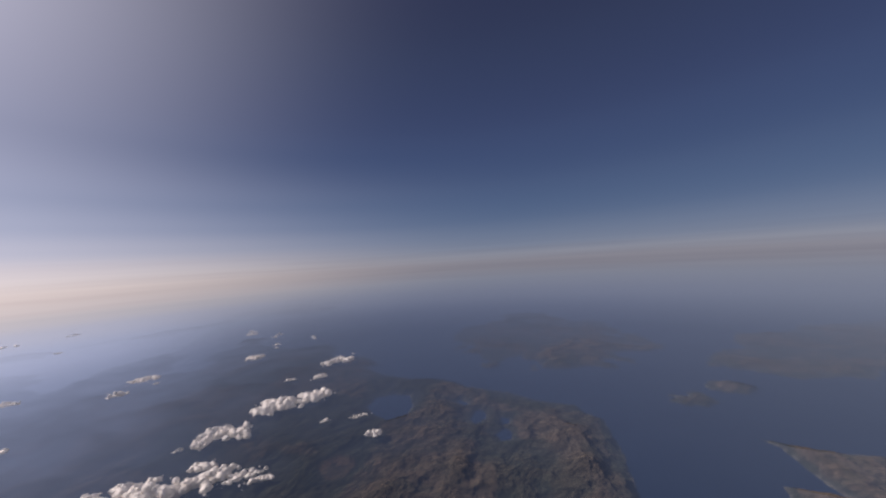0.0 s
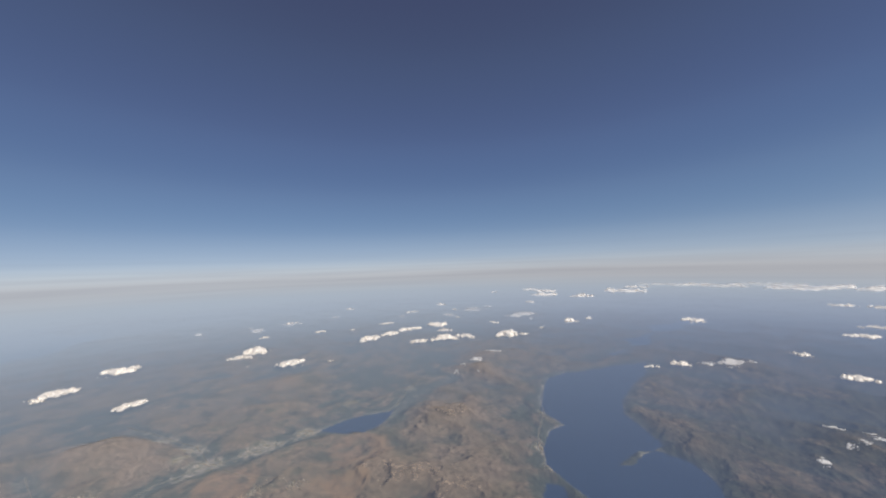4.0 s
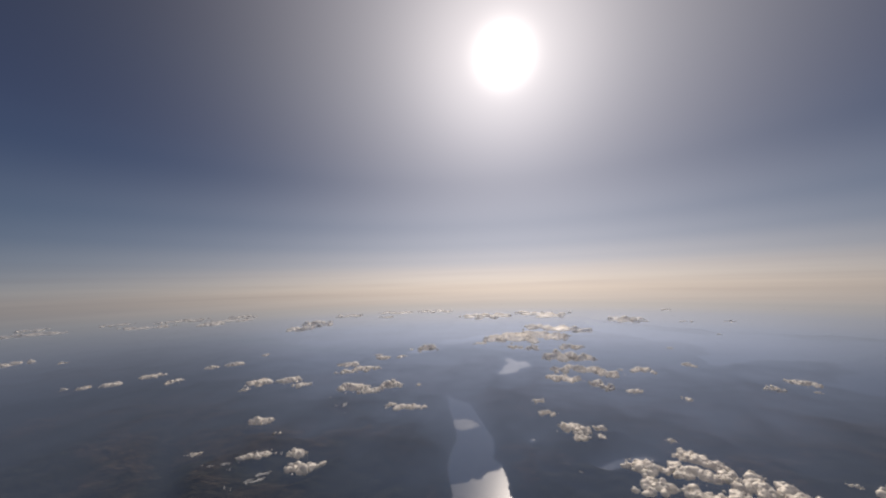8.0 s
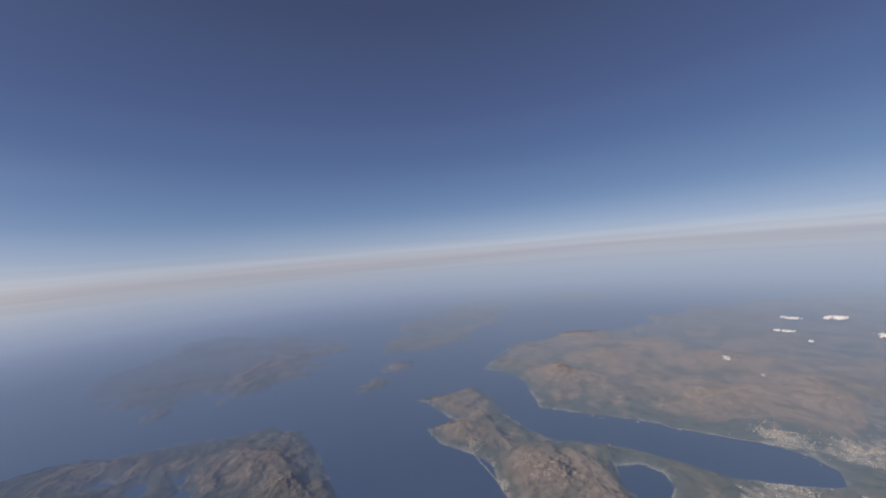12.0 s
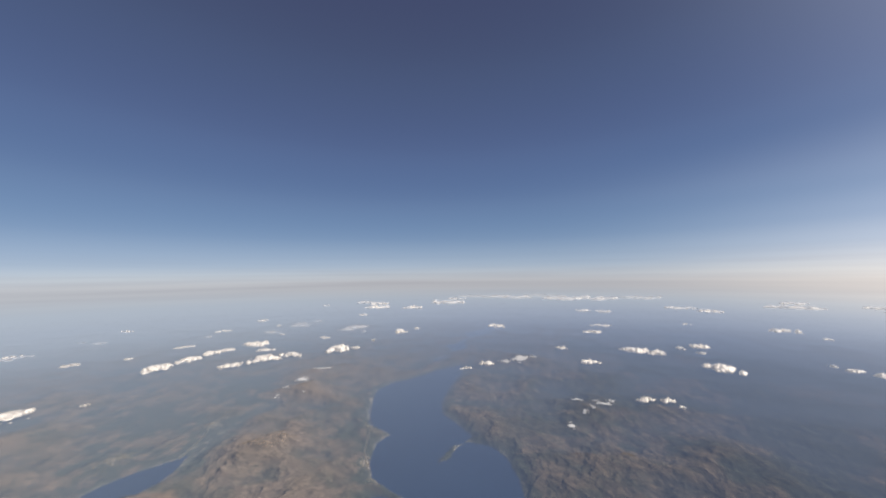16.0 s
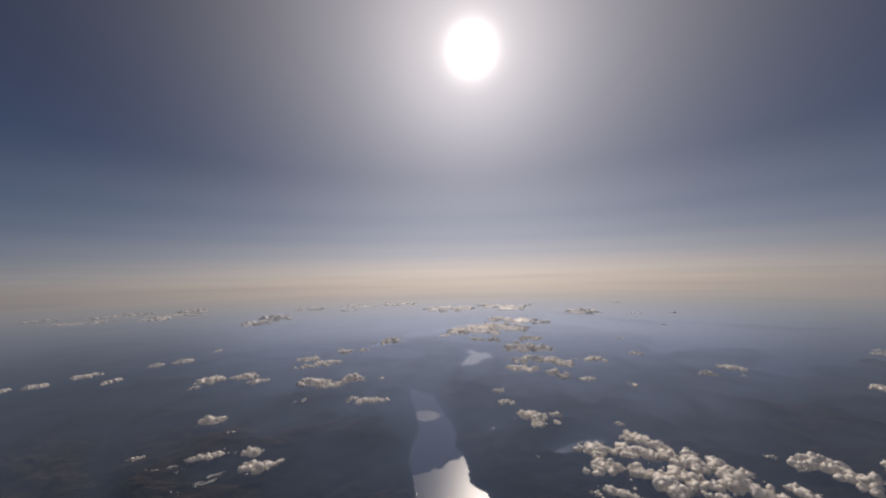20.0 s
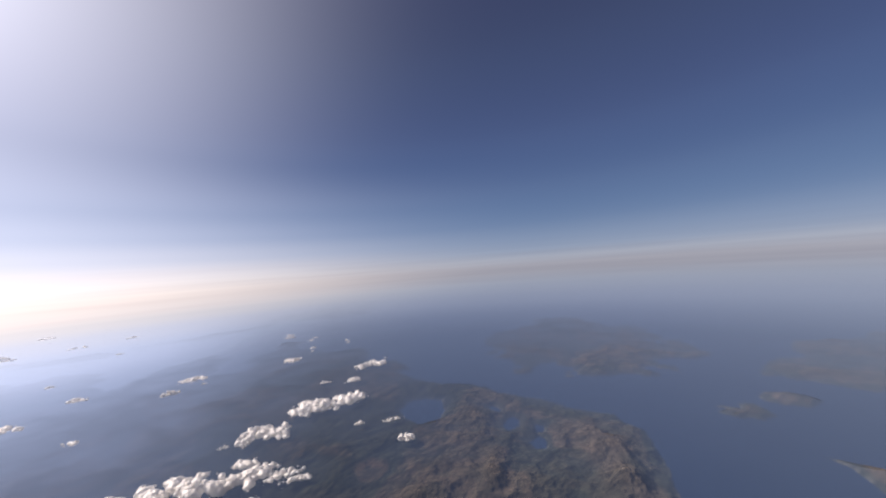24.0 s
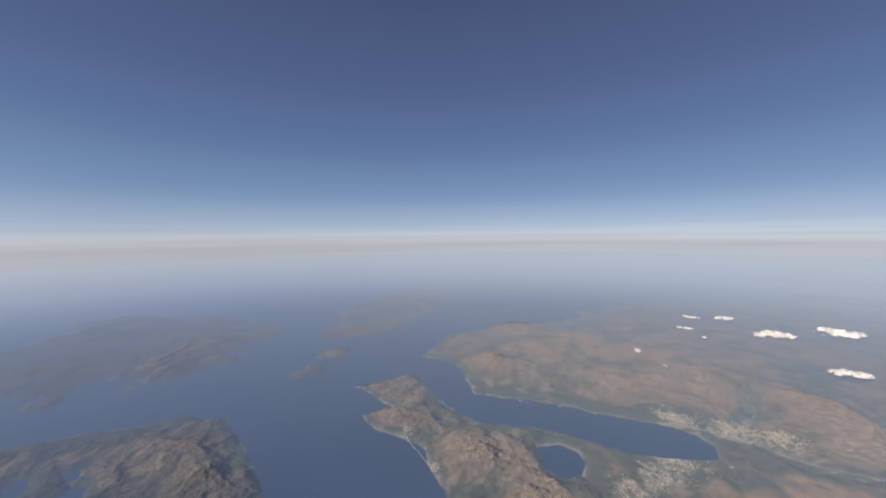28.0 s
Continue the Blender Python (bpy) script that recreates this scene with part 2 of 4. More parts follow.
# spurs and gullies of the mountain sides
spurs = grain(lt, 0.04, 4.5, 0.52)
folds = maths(lt, "ABSOLUTE", maths(lt, "SUBTRACT", spurs, 0.5))
fb = node(lt, "ShaderNodeBump", Strength=0.75, Distance=22.0)
fb.invert = True
lt.links.new(folds, fb.inputs["Height"])
lt.links.new(lb.outputs[0], fb.inputs["Normal"])
lt.links.new(fb.outputs[0], ld.inputs["Normal"])
# the rim of the sheet lies under water
wet = lt.nodes.new("ShaderNodeAttribute")
wet.attribute_name = "dry"
brink = lt.nodes.new("ShaderNodeMixShader")
lt.links.new(maths(lt, "GREATER_THAN", wet.outputs["Fac"], 0.0), brink.inputs[0])
lt.links.new(water_shader(lt), brink.inputs[1])
lt.links.new(ld.outputs[0], brink.inputs[2])
finish(lt, fade_to_haze(lt, brink.outputs[0], HAZE_LAND, settled=True))

WATER, wt_ = material("water")
finish(wt_, fade_to_haze(wt_, water_shader(wt_), HAZE_LAND, settled=True))

CLOUD, ct = material("cloud")
cp = principled(ct, ramp(ct, grain(ct, 0.25), [(0.3, (0.84, 0.83, 0.815)), (0.7, (0.92, 0.91, 0.9))]), 0.55, 0.9, grain(ct, 0.45, 8.0, 0.6), 0.25, 1.0)
cp.inputs["Subsurface Weight"].default_value, cp.inputs["Subsurface Scale"].default_value = 1.0, 34.0
cp.inputs["Sheen Weight"].default_value, cp.inputs["Sheen Roughness"].default_value = 0.4, 0.6
cp.inputs["Sheen Tint"].default_value = (1.0, 0.95, 0.88, 1)
cp.inputs["Subsurface Anisotropy"].default_value = 0.7
cp.inputs["Subsurface Radius"].default_value = (1.0, 1.0, 1.0)
# drops throw much of the light on, at flat angles most of all
gleam = node(ct, "ShaderNodeBsdfGlossy", Roughness=0.75)
gleam.inputs["Color"].default_value = (1.0, 0.955, 0.88, 1)
both = node(ct, "ShaderNodeMixShader", Fac=0.62)
ct.links.new(cp.outputs[0], both.inputs[1])
ct.links.new(gleam.outputs[0], both.inputs[2])
finish(ct, fade_to_haze(ct, both.outputs[0], HAZE_CLOUD, 0.65))

SNOW, st = material("snow")
finish(st, fade_to_haze(st, principled(st, ramp(st, grain(st, 1.2), [(0.3, (0.6, 0.61, 0.63)), (0.6, (0.86, 0.87, 0.88))]), 0.7, 0.3, grain(st, 2.5), 0.4).outputs[0], 0.6 * HAZE_LAND))


def plain(name, dark, light, scale, rough=0.8):
    m, tr = material(name)
    finish(tr, fade_to_haze(tr, principled(tr, ramp(tr, grain(tr, scale), [(0.3, dark), (0.7, light)]), rough, 0.2).outputs[0], HAZE_LAND))
    return m


ASPHALT = plain("asphalt", (0.22, 0.21, 0.195), (0.34, 0.325, 0.3), 2.0)
PALE_WALL = plain("pale_wall", (0.31, 0.295, 0.27), (0.54, 0.515, 0.48), 3.0)
DARK_ROOF = plain("dark_roof", (0.16, 0.13, 0.115), (0.38, 0.31, 0.26), 3.0)
SMOKE = plain("smoke", (0.24, 0.235, 0.235), (0.42, 0.41, 0.41), 0.6, 1.0)
PALE_ROOF = plain("pale_roof", (0.28, 0.265, 0.245), (0.46, 0.435, 0.4), 3.0)

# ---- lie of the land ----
# outlines placed to fit the camera's view; noise roughens the shores later
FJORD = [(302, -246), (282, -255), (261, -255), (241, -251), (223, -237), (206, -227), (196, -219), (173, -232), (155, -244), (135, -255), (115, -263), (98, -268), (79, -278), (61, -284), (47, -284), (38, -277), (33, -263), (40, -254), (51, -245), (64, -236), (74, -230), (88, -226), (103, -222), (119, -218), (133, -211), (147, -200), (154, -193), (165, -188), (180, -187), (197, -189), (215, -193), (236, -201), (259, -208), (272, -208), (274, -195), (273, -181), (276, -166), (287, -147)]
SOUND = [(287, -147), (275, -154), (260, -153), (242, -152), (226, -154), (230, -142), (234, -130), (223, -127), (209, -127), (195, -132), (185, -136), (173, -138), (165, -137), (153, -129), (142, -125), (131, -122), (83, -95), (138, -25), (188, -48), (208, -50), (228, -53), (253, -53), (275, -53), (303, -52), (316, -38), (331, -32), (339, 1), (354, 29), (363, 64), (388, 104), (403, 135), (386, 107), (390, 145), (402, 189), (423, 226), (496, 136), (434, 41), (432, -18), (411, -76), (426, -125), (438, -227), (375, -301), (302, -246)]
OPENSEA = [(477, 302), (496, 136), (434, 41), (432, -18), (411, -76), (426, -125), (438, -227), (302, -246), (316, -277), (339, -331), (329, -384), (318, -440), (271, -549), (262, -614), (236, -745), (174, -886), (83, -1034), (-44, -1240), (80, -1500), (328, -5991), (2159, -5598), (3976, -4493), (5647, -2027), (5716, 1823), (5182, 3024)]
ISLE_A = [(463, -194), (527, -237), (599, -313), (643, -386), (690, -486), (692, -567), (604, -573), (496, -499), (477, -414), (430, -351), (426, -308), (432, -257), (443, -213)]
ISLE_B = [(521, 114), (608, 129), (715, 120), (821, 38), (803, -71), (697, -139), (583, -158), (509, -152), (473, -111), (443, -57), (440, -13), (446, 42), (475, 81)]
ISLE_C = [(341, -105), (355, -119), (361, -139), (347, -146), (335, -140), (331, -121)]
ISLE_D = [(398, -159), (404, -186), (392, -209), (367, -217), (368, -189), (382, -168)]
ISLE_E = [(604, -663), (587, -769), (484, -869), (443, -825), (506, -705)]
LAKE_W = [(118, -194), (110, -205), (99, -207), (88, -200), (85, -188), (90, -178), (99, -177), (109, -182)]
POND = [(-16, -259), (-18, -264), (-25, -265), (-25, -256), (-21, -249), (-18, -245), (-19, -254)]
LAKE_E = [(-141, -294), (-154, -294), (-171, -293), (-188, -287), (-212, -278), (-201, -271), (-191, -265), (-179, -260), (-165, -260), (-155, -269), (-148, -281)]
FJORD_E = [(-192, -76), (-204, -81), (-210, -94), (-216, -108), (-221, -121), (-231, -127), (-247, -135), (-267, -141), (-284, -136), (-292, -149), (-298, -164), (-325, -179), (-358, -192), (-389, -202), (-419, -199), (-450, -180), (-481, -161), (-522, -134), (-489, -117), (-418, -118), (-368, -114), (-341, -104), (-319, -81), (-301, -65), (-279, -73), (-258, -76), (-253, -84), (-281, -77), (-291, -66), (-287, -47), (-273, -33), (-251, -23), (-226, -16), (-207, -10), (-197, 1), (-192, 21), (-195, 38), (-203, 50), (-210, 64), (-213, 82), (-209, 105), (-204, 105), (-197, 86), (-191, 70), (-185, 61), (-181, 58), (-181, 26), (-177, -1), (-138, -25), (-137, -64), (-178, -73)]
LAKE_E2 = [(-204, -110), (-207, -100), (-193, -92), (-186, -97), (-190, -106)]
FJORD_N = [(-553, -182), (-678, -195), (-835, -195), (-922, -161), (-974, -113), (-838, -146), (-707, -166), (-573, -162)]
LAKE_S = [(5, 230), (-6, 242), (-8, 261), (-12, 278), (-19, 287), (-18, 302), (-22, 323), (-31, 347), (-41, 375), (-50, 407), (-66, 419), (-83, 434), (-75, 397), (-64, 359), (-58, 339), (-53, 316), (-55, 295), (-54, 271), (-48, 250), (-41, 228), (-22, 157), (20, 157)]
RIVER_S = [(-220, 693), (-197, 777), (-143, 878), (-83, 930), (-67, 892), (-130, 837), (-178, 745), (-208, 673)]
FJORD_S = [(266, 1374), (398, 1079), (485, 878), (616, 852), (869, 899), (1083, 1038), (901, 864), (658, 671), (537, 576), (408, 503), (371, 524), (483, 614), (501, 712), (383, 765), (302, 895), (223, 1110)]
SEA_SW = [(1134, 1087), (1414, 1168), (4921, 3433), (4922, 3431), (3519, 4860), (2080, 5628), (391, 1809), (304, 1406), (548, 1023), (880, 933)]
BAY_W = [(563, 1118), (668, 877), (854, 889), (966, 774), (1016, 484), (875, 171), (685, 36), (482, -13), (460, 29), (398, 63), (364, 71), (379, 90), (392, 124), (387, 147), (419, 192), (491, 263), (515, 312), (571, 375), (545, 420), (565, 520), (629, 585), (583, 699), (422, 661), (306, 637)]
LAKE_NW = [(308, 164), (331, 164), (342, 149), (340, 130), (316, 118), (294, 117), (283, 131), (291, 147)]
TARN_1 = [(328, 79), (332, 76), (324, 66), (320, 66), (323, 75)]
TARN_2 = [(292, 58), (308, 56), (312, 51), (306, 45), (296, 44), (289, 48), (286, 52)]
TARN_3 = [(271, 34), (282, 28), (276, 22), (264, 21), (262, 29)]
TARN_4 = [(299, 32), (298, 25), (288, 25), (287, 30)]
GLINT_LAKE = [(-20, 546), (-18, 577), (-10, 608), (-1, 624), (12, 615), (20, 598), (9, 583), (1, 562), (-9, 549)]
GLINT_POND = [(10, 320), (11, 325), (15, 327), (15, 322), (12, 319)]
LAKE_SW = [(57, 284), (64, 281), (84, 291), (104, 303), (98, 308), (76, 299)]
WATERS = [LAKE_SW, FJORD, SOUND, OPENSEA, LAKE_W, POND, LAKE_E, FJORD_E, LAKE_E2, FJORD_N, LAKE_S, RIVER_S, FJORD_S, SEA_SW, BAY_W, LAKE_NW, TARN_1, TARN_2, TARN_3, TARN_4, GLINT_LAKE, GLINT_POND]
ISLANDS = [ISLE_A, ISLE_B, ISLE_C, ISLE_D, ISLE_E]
# summits: place, height, reach
SUMMITS = [(294, -413, 11, 55), (214, -360, 10, 48), (221, -282, 9, 42), (202, -418, 12, 55), (135, -413, 11, 55), (53, -392, 8, 45), (-16, -383, 7, 40), (-185, -438, 10, 50),
           (-354, -281, 12, 45), (-422, -319, 13, 50), (-219, -220, 7, 34), (-234, -208, 6, 30), (-232, -240, 6, 30), (-578, -44, 15, 60), (-366, 34, 10, 45), (-396, 58, 9, 45), (-398, 102, 8, 40)]
SUMMITS += [(-303, 113, 6, 50), (-257, 41, 5, 45), (-867, -527, 14, 90), (-881, -729, 14, 90), (-193, -631, 9, 70), (-228, 236, 5, 70), (-158, 300, 5, 60), (-203, 383, 8, 70), (4, 420, 7, 70),
            (-95, 289, 8, 45), (60, 300, 6, 45), (267, 495, 7, 80), (304, 362, 5, 60), (660, 571, 8, 120), (252, -180, 3, 25), (520, -60, 5, 50), (455, -245, 5, 40), (600, -335, 4, 50), (100, -340, 6, 40)]
VALLEYS = [[(60, -285), (30, -297), (-5, -290), (-34, -302), (-62, -301), (-104, -293), (-144, -291)], [(-63, -306), (-63, -343), (-41, -402), (-26, -444)],
           [(29, -312), (23, -346), (30, -389)], [(60, -165), (52, -215), (58, -260)], [(-205, -275), (-254, -290), (-320, -291)], [(-160, 120), (-240, 200), (-350, 300)]]

BOGS = [(-20, -250, 34), (-62, -262, 24), (6, -232, 22), (-140, -235, 26), (-30, -218, 22), (-110, -200, 18), (209, 135, 13)]


def lattice(ix, iy, seed):
    h = (ix.astype(np.int64) * 374761393 + iy.astype(np.int64) * 668265263 + seed * 974711) & 0xFFFFFFFF
    h = ((h ^ (h >> 13)) * 1274126177) & 0xFFFFFFFF
    return ((h ^ (h >> 16)) & 0xFFFF) / 65535.0


def smooth_noise(x, y, seed=0):
    ix, iy = np.floor(x), np.floor(y)
    u, v = x - ix, y - iy
    u, v = u * u * (3 - 2 * u), v * v * (3 - 2 * v)
    a, b = lattice(ix, iy, seed), lattice(ix + 1, iy, seed)
    c, d = lattice(ix, iy + 1, seed), lattice(ix + 1, iy + 1, seed)
    return (a * (1 - u) + b * u) * (1 - v) + (c * (1 - u) + d * u) * v


def fractal(x, y, octaves, seed=0, ridge=False):
    total, amp, norm = np.zeros_like(x), 1.0, 0.0
    for o in range(octaves):
        n = smooth_noise(x * 2 ** o + 17.3 * o, y * 2 ** o - 9.1 * o, seed + o)
        total += amp * ((1.07 - np.sqrt((2 * n - 1) ** 2 + 0.02)) if ridge else n)
        norm, amp = norm + amp, amp * 0.5
    return total / norm


def inside_depth(poly, x, y, reach=60.0):
    """Signed distance to an outline, positive inside, held at -reach far out."""
    p = np.array(poly, float)
    res = np.full(x.shape, -reach)
    near_box = (x > p[:, 0].min() - reach) & (x < p[:, 0].max() + reach) & (y > p[:, 1].min() - reach) & (y < p[:, 1].max() + reach)
    xs, ys = x[near_box], y[near_box]
    best, odd = np.full(xs.shape, 1e12), np.zeros(xs.shape, bool)
    for (ax, ay), (bx, by) in zip(p, np.roll(p, -1, axis=0)):
        dx, dy = bx - ax, by - ay
        t = np.clip(((xs - ax) * dx + (ys - ay) * dy) / (dx * dx + dy * dy + 1e-9), 0, 1)
        best = np.minimum(best, (xs - ax - t * dx) ** 2 + (ys - ay - t * dy) ** 2)
        if dy:
            odd ^= ((ay > ys) != (by > ys)) & (xs < dx * (ys - ay) / dy + ax)
    res[near_box] = np.maximum(np.where(odd, 1, -1) * np.sqrt(best), -reach)
    return res


def line_distance(line, x, y):
    best = np.full(x.shape, 1e9)
    for (ax, ay), (bx, by) in zip(line, line[1:]):
        dx, dy = bx - ax, by - ay
        t = np.clip(((x - ax) * dx + (y - ay) * dy) / (dx * dx + dy * dy), 0, 1)
        best = np.minimum(best, np.hypot(x - ax - t * dx, y - ay - t * dy))
    return best


def step(a, b, v):
    t = np.clip((v - a) / (b - a), 0, 1)
    return t * t * (3 - 2 * t)


def low_far(x, y):
    """How much of the relief is left with distance and towards the sun."""
    r = np.hypot(x, y)
    return (1 - 0.28 * step(150, 260, r) - 0.22 * step(260, 450, r) - 0.2 * step(450, 800, r)) * (1 - 0.12 * step(20, 160, y))


def landform(x, y):
    """Height above the sea, distance inland, valley share and broad noise at the places x, y."""
    r = np.hypot(x, y)
    wob = np.clip((r - 200) / 330.0, 0.22, 9.0) * (1 + 0.9 * step(520, 800, r))
    wx = x + wob * 14.0 * (fractal(x / (30 * wob ** 0.5), y / (30 * wob ** 0.5), 6, 3) - 0.5)
    wy = y + wob * 14.0 * (fractal(x / (30 * wob ** 0.5), y / (30 * wob ** 0.5), 6, 31) - 0.5)
    nick = 1.1 * np.clip(wob, 0.8, 3.0)
    wx = wx + 2.2 * nick * (fractal(x / (6 * nick), y / (6 * nick), 4, 103) - 0.5)
    wy = wy + 2.2 * nick * (fractal(x / (6 * nick), y / (6 * nick), 4, 113) - 0.5)
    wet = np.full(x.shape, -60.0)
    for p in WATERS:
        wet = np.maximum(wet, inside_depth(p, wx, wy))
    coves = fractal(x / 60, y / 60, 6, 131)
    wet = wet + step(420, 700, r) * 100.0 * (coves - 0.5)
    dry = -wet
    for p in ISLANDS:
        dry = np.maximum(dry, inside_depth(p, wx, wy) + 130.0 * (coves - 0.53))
    vale = np.zeros(x.shape)
    for line in VALLEYS:
        vale = np.maximum(vale, np.exp(-(line_distance(line, wx, wy) / 13.0) ** 2))
    big = fractal(x / 120, y / 120, 3, 7)
    peaks = np.zeros(x.shape)
    for sx, sy, h, reach in SUMMITS:
        ca, sa = math.cos(sx + sy), math.sin(sx + sy)
        near_it = np.hypot(x - sx, y - sy) < 2.2 * reach
        fx, fy = 0.7 * x[near_it] + 0.3 * wx[near_it] - sx, 0.7 * y[near_it] + 0.3 * wy[near_it] - sy
        # four-sided peaks with a rounded foot
        side = np.maximum(np.abs(ca * fx + sa * fy), np.abs(ca * fy - sa * fx)) * 0.75 + 0.25 * np.hypot(fx, fy)
        peaks[near_it] = np.maximum(peaks[near_it], h * 1.15 * np.maximum(0, 1 - side / (1.05 * reach)) ** 1.25)
    crags = fractal(wx / 40, wy / 40, 5, 11, True)
    hill = fractal(x / 14, y / 14, 5, 23)
    bend_x, bend_y = x + 26 * (fractal(x / 50, y / 50, 3, 203) - 0.5), y + 26 * (fractal(x / 50, y / 50, 3, 213) - 0.5)
    spine = fractal(bend_x / 62, bend_y / 62, 6, 221, True) ** 1.8
    inland = 1 - np.exp(-np.maximum(dry, 0) / 11.0)
    rough_land = 0.5 + 15.0 * spine * (0.25 + 1.1 * big) + 5.0 * big * crags ** 1.5 + 3.0 * (fractal(bend_x / 19, bend_y / 19, 5, 231, True) - 0.5) + 1.15 * peaks * (0.45 + 0.7 * crags) + 2.0 * (hill - 0.45)
    rough_land = rough_land * low_far(x, y) - 1.0
    moss = np.zeros(x.shape)
    for mx, my, mr in BOGS:
        moss = np.maximum(moss, np.exp(-((x - mx) ** 2 + (y - my) ** 2) / (2 * (0.75 * mr) ** 2)))
    rough_land = rough_land * (1 - 0.75 * moss) + 1.6 * moss
    far_hills = step(600, 1200, r) * 0.8 * fractal(x / 160, y / 160, 4, 41, True)
    h = inland * (np.maximum(rough_land, 0.35 + 0.25 * hill) + far_hills) * (1 - 0.85 * vale) + 0.12 + 0.25 * inland * hill
    h = np.where(dry > 0, h, np.maximum(-0.5, dry * 0.1 - 0.15))
    return h, dry, vale, big, hill, crags


def drop(x, y):
    return -(x * x + y * y) / (2 * EARTH)


def height_at(x, y):
    ax, ay = np.array([float(x)]), np.array([float(y)])
    return float(landform(ax, ay)[0][0] + drop(ax, ay)[0])


def rings():
    el = np.radians(np.concatenate([np.linspace(40, 8, 300), np.linspace(7.9, 3.9, 70)]))
    r = EYE_HEIGHT / np.tan(el)
    # distance along the curved ground for each angle below the level
    s = np.tan(el)
    r = (s - np.sqrt(np.maximum(s * s - 2 * EYE_HEIGHT / EARTH, 0))) * EARTH
    return np.concatenate([[0.4, 1.0, 1.8, 2.8], np.arange(4, 164, 4), r[r > 163], [4400, 4700]])


def polar_sheet(name, radii, count, heights, keep=None):
    """A round sheet of rings and spokes; heights(x, y) gives z and the attributes to store; keep picks its faces."""
    a = np.linspace(0, 2 * np.pi, count, endpoint=False)
    x = np.concatenate([[0.0], np.outer(radii, np.sin(a)).ravel()])
    y = np.concatenate([[0.0], np.outer(radii, np.cos(a)).ravel()])
    z, layers = heights(x, y)
    n = len(radii)
    i, j = np.meshgrid(np.arange(n - 1), np.arange(count), indexing="ij")
    j2 = (j + 1) % count
    quads = np.stack([1 + i * count + j, 1 + i * count + j2, 1 + (i + 1) * count + j2, 1 + (i + 1) * count + j], -1).reshape(-1, 4)
    fan = np.stack([np.zeros(count, int), 1 + (np.arange(count) + 1) % count, 1 + np.arange(count)], -1)
    if keep is not None:
        quads, fan = quads[keep(quads)], fan[keep(fan)]
        used = np.unique(np.concatenate([quads.ravel(), fan.ravel()]))
        place = np.zeros(len(x), int)
        place[used] = np.arange(len(used))
        quads, fan, x, y, z = place[quads], place[fan], x[used], y[used], z[used]
        layers = {key: v[used] for key, v in layers.items()}
    me = bpy.data.meshes.new(name)
    me.vertices.add(len(x))
    me.vertices.foreach_set("co", np.stack([x, y, z], -1).astype(np.float32).ravel())
    loops = np.concatenate([quads.ravel(), fan.ravel()])
    me.loops.add(len(loops))
    me.loops.foreach_set("vertex_index", loops.astype(np.int32))
    starts = np.concatenate([np.arange(len(quads)) * 4, len(quads) * 4 + np.arange(len(fan)) * 3])
    me.polygons.add(len(starts))
    me.polygons.foreach_set("loop_start", starts.astype(np.int32))
    me.update(calc_edges=True)
    for key, v in layers.items():
        if v.ndim == 2:
            me.attributes.new(key, "FLOAT_COLOR", "POINT").data.foreach_set("color", v.astype(np.float32).ravel())
        else:
            me.attributes.new(key, "FLOAT", "POINT").data.foreach_set("value", v.astype(np.float32))
    me.polygons.foreach_set("use_smooth", np.ones(len(starts), bool))
    return new(name, me)


TOWNS = [(66, -298, 14), (31, -307, 15), (8, -309, 12), (49, -240, 12), (53, -217, 13), (62, -194, 10), (-58, -304, 14), (-96, -299, 13), (-132, -298, 10), (-189, -320, 14), (-256, -308, 10), (-44, -376, 9), (-60, -339, 9), (-92, -227, 10), (-73, -240, 9), (-294, -162, 9), (-356, -190, 9), (-237, -133, 8), (-46, -322, 9), (190, -140, 7), (138, -212, 6), (170, -136, 5), (148, -130, 5), (81, -272, 8), (-221, -117, 8), (-239, -133, 8), (-195, 69, 7), (-200, 93, 7), (-222, 137, 7), (117, -257, 7)]


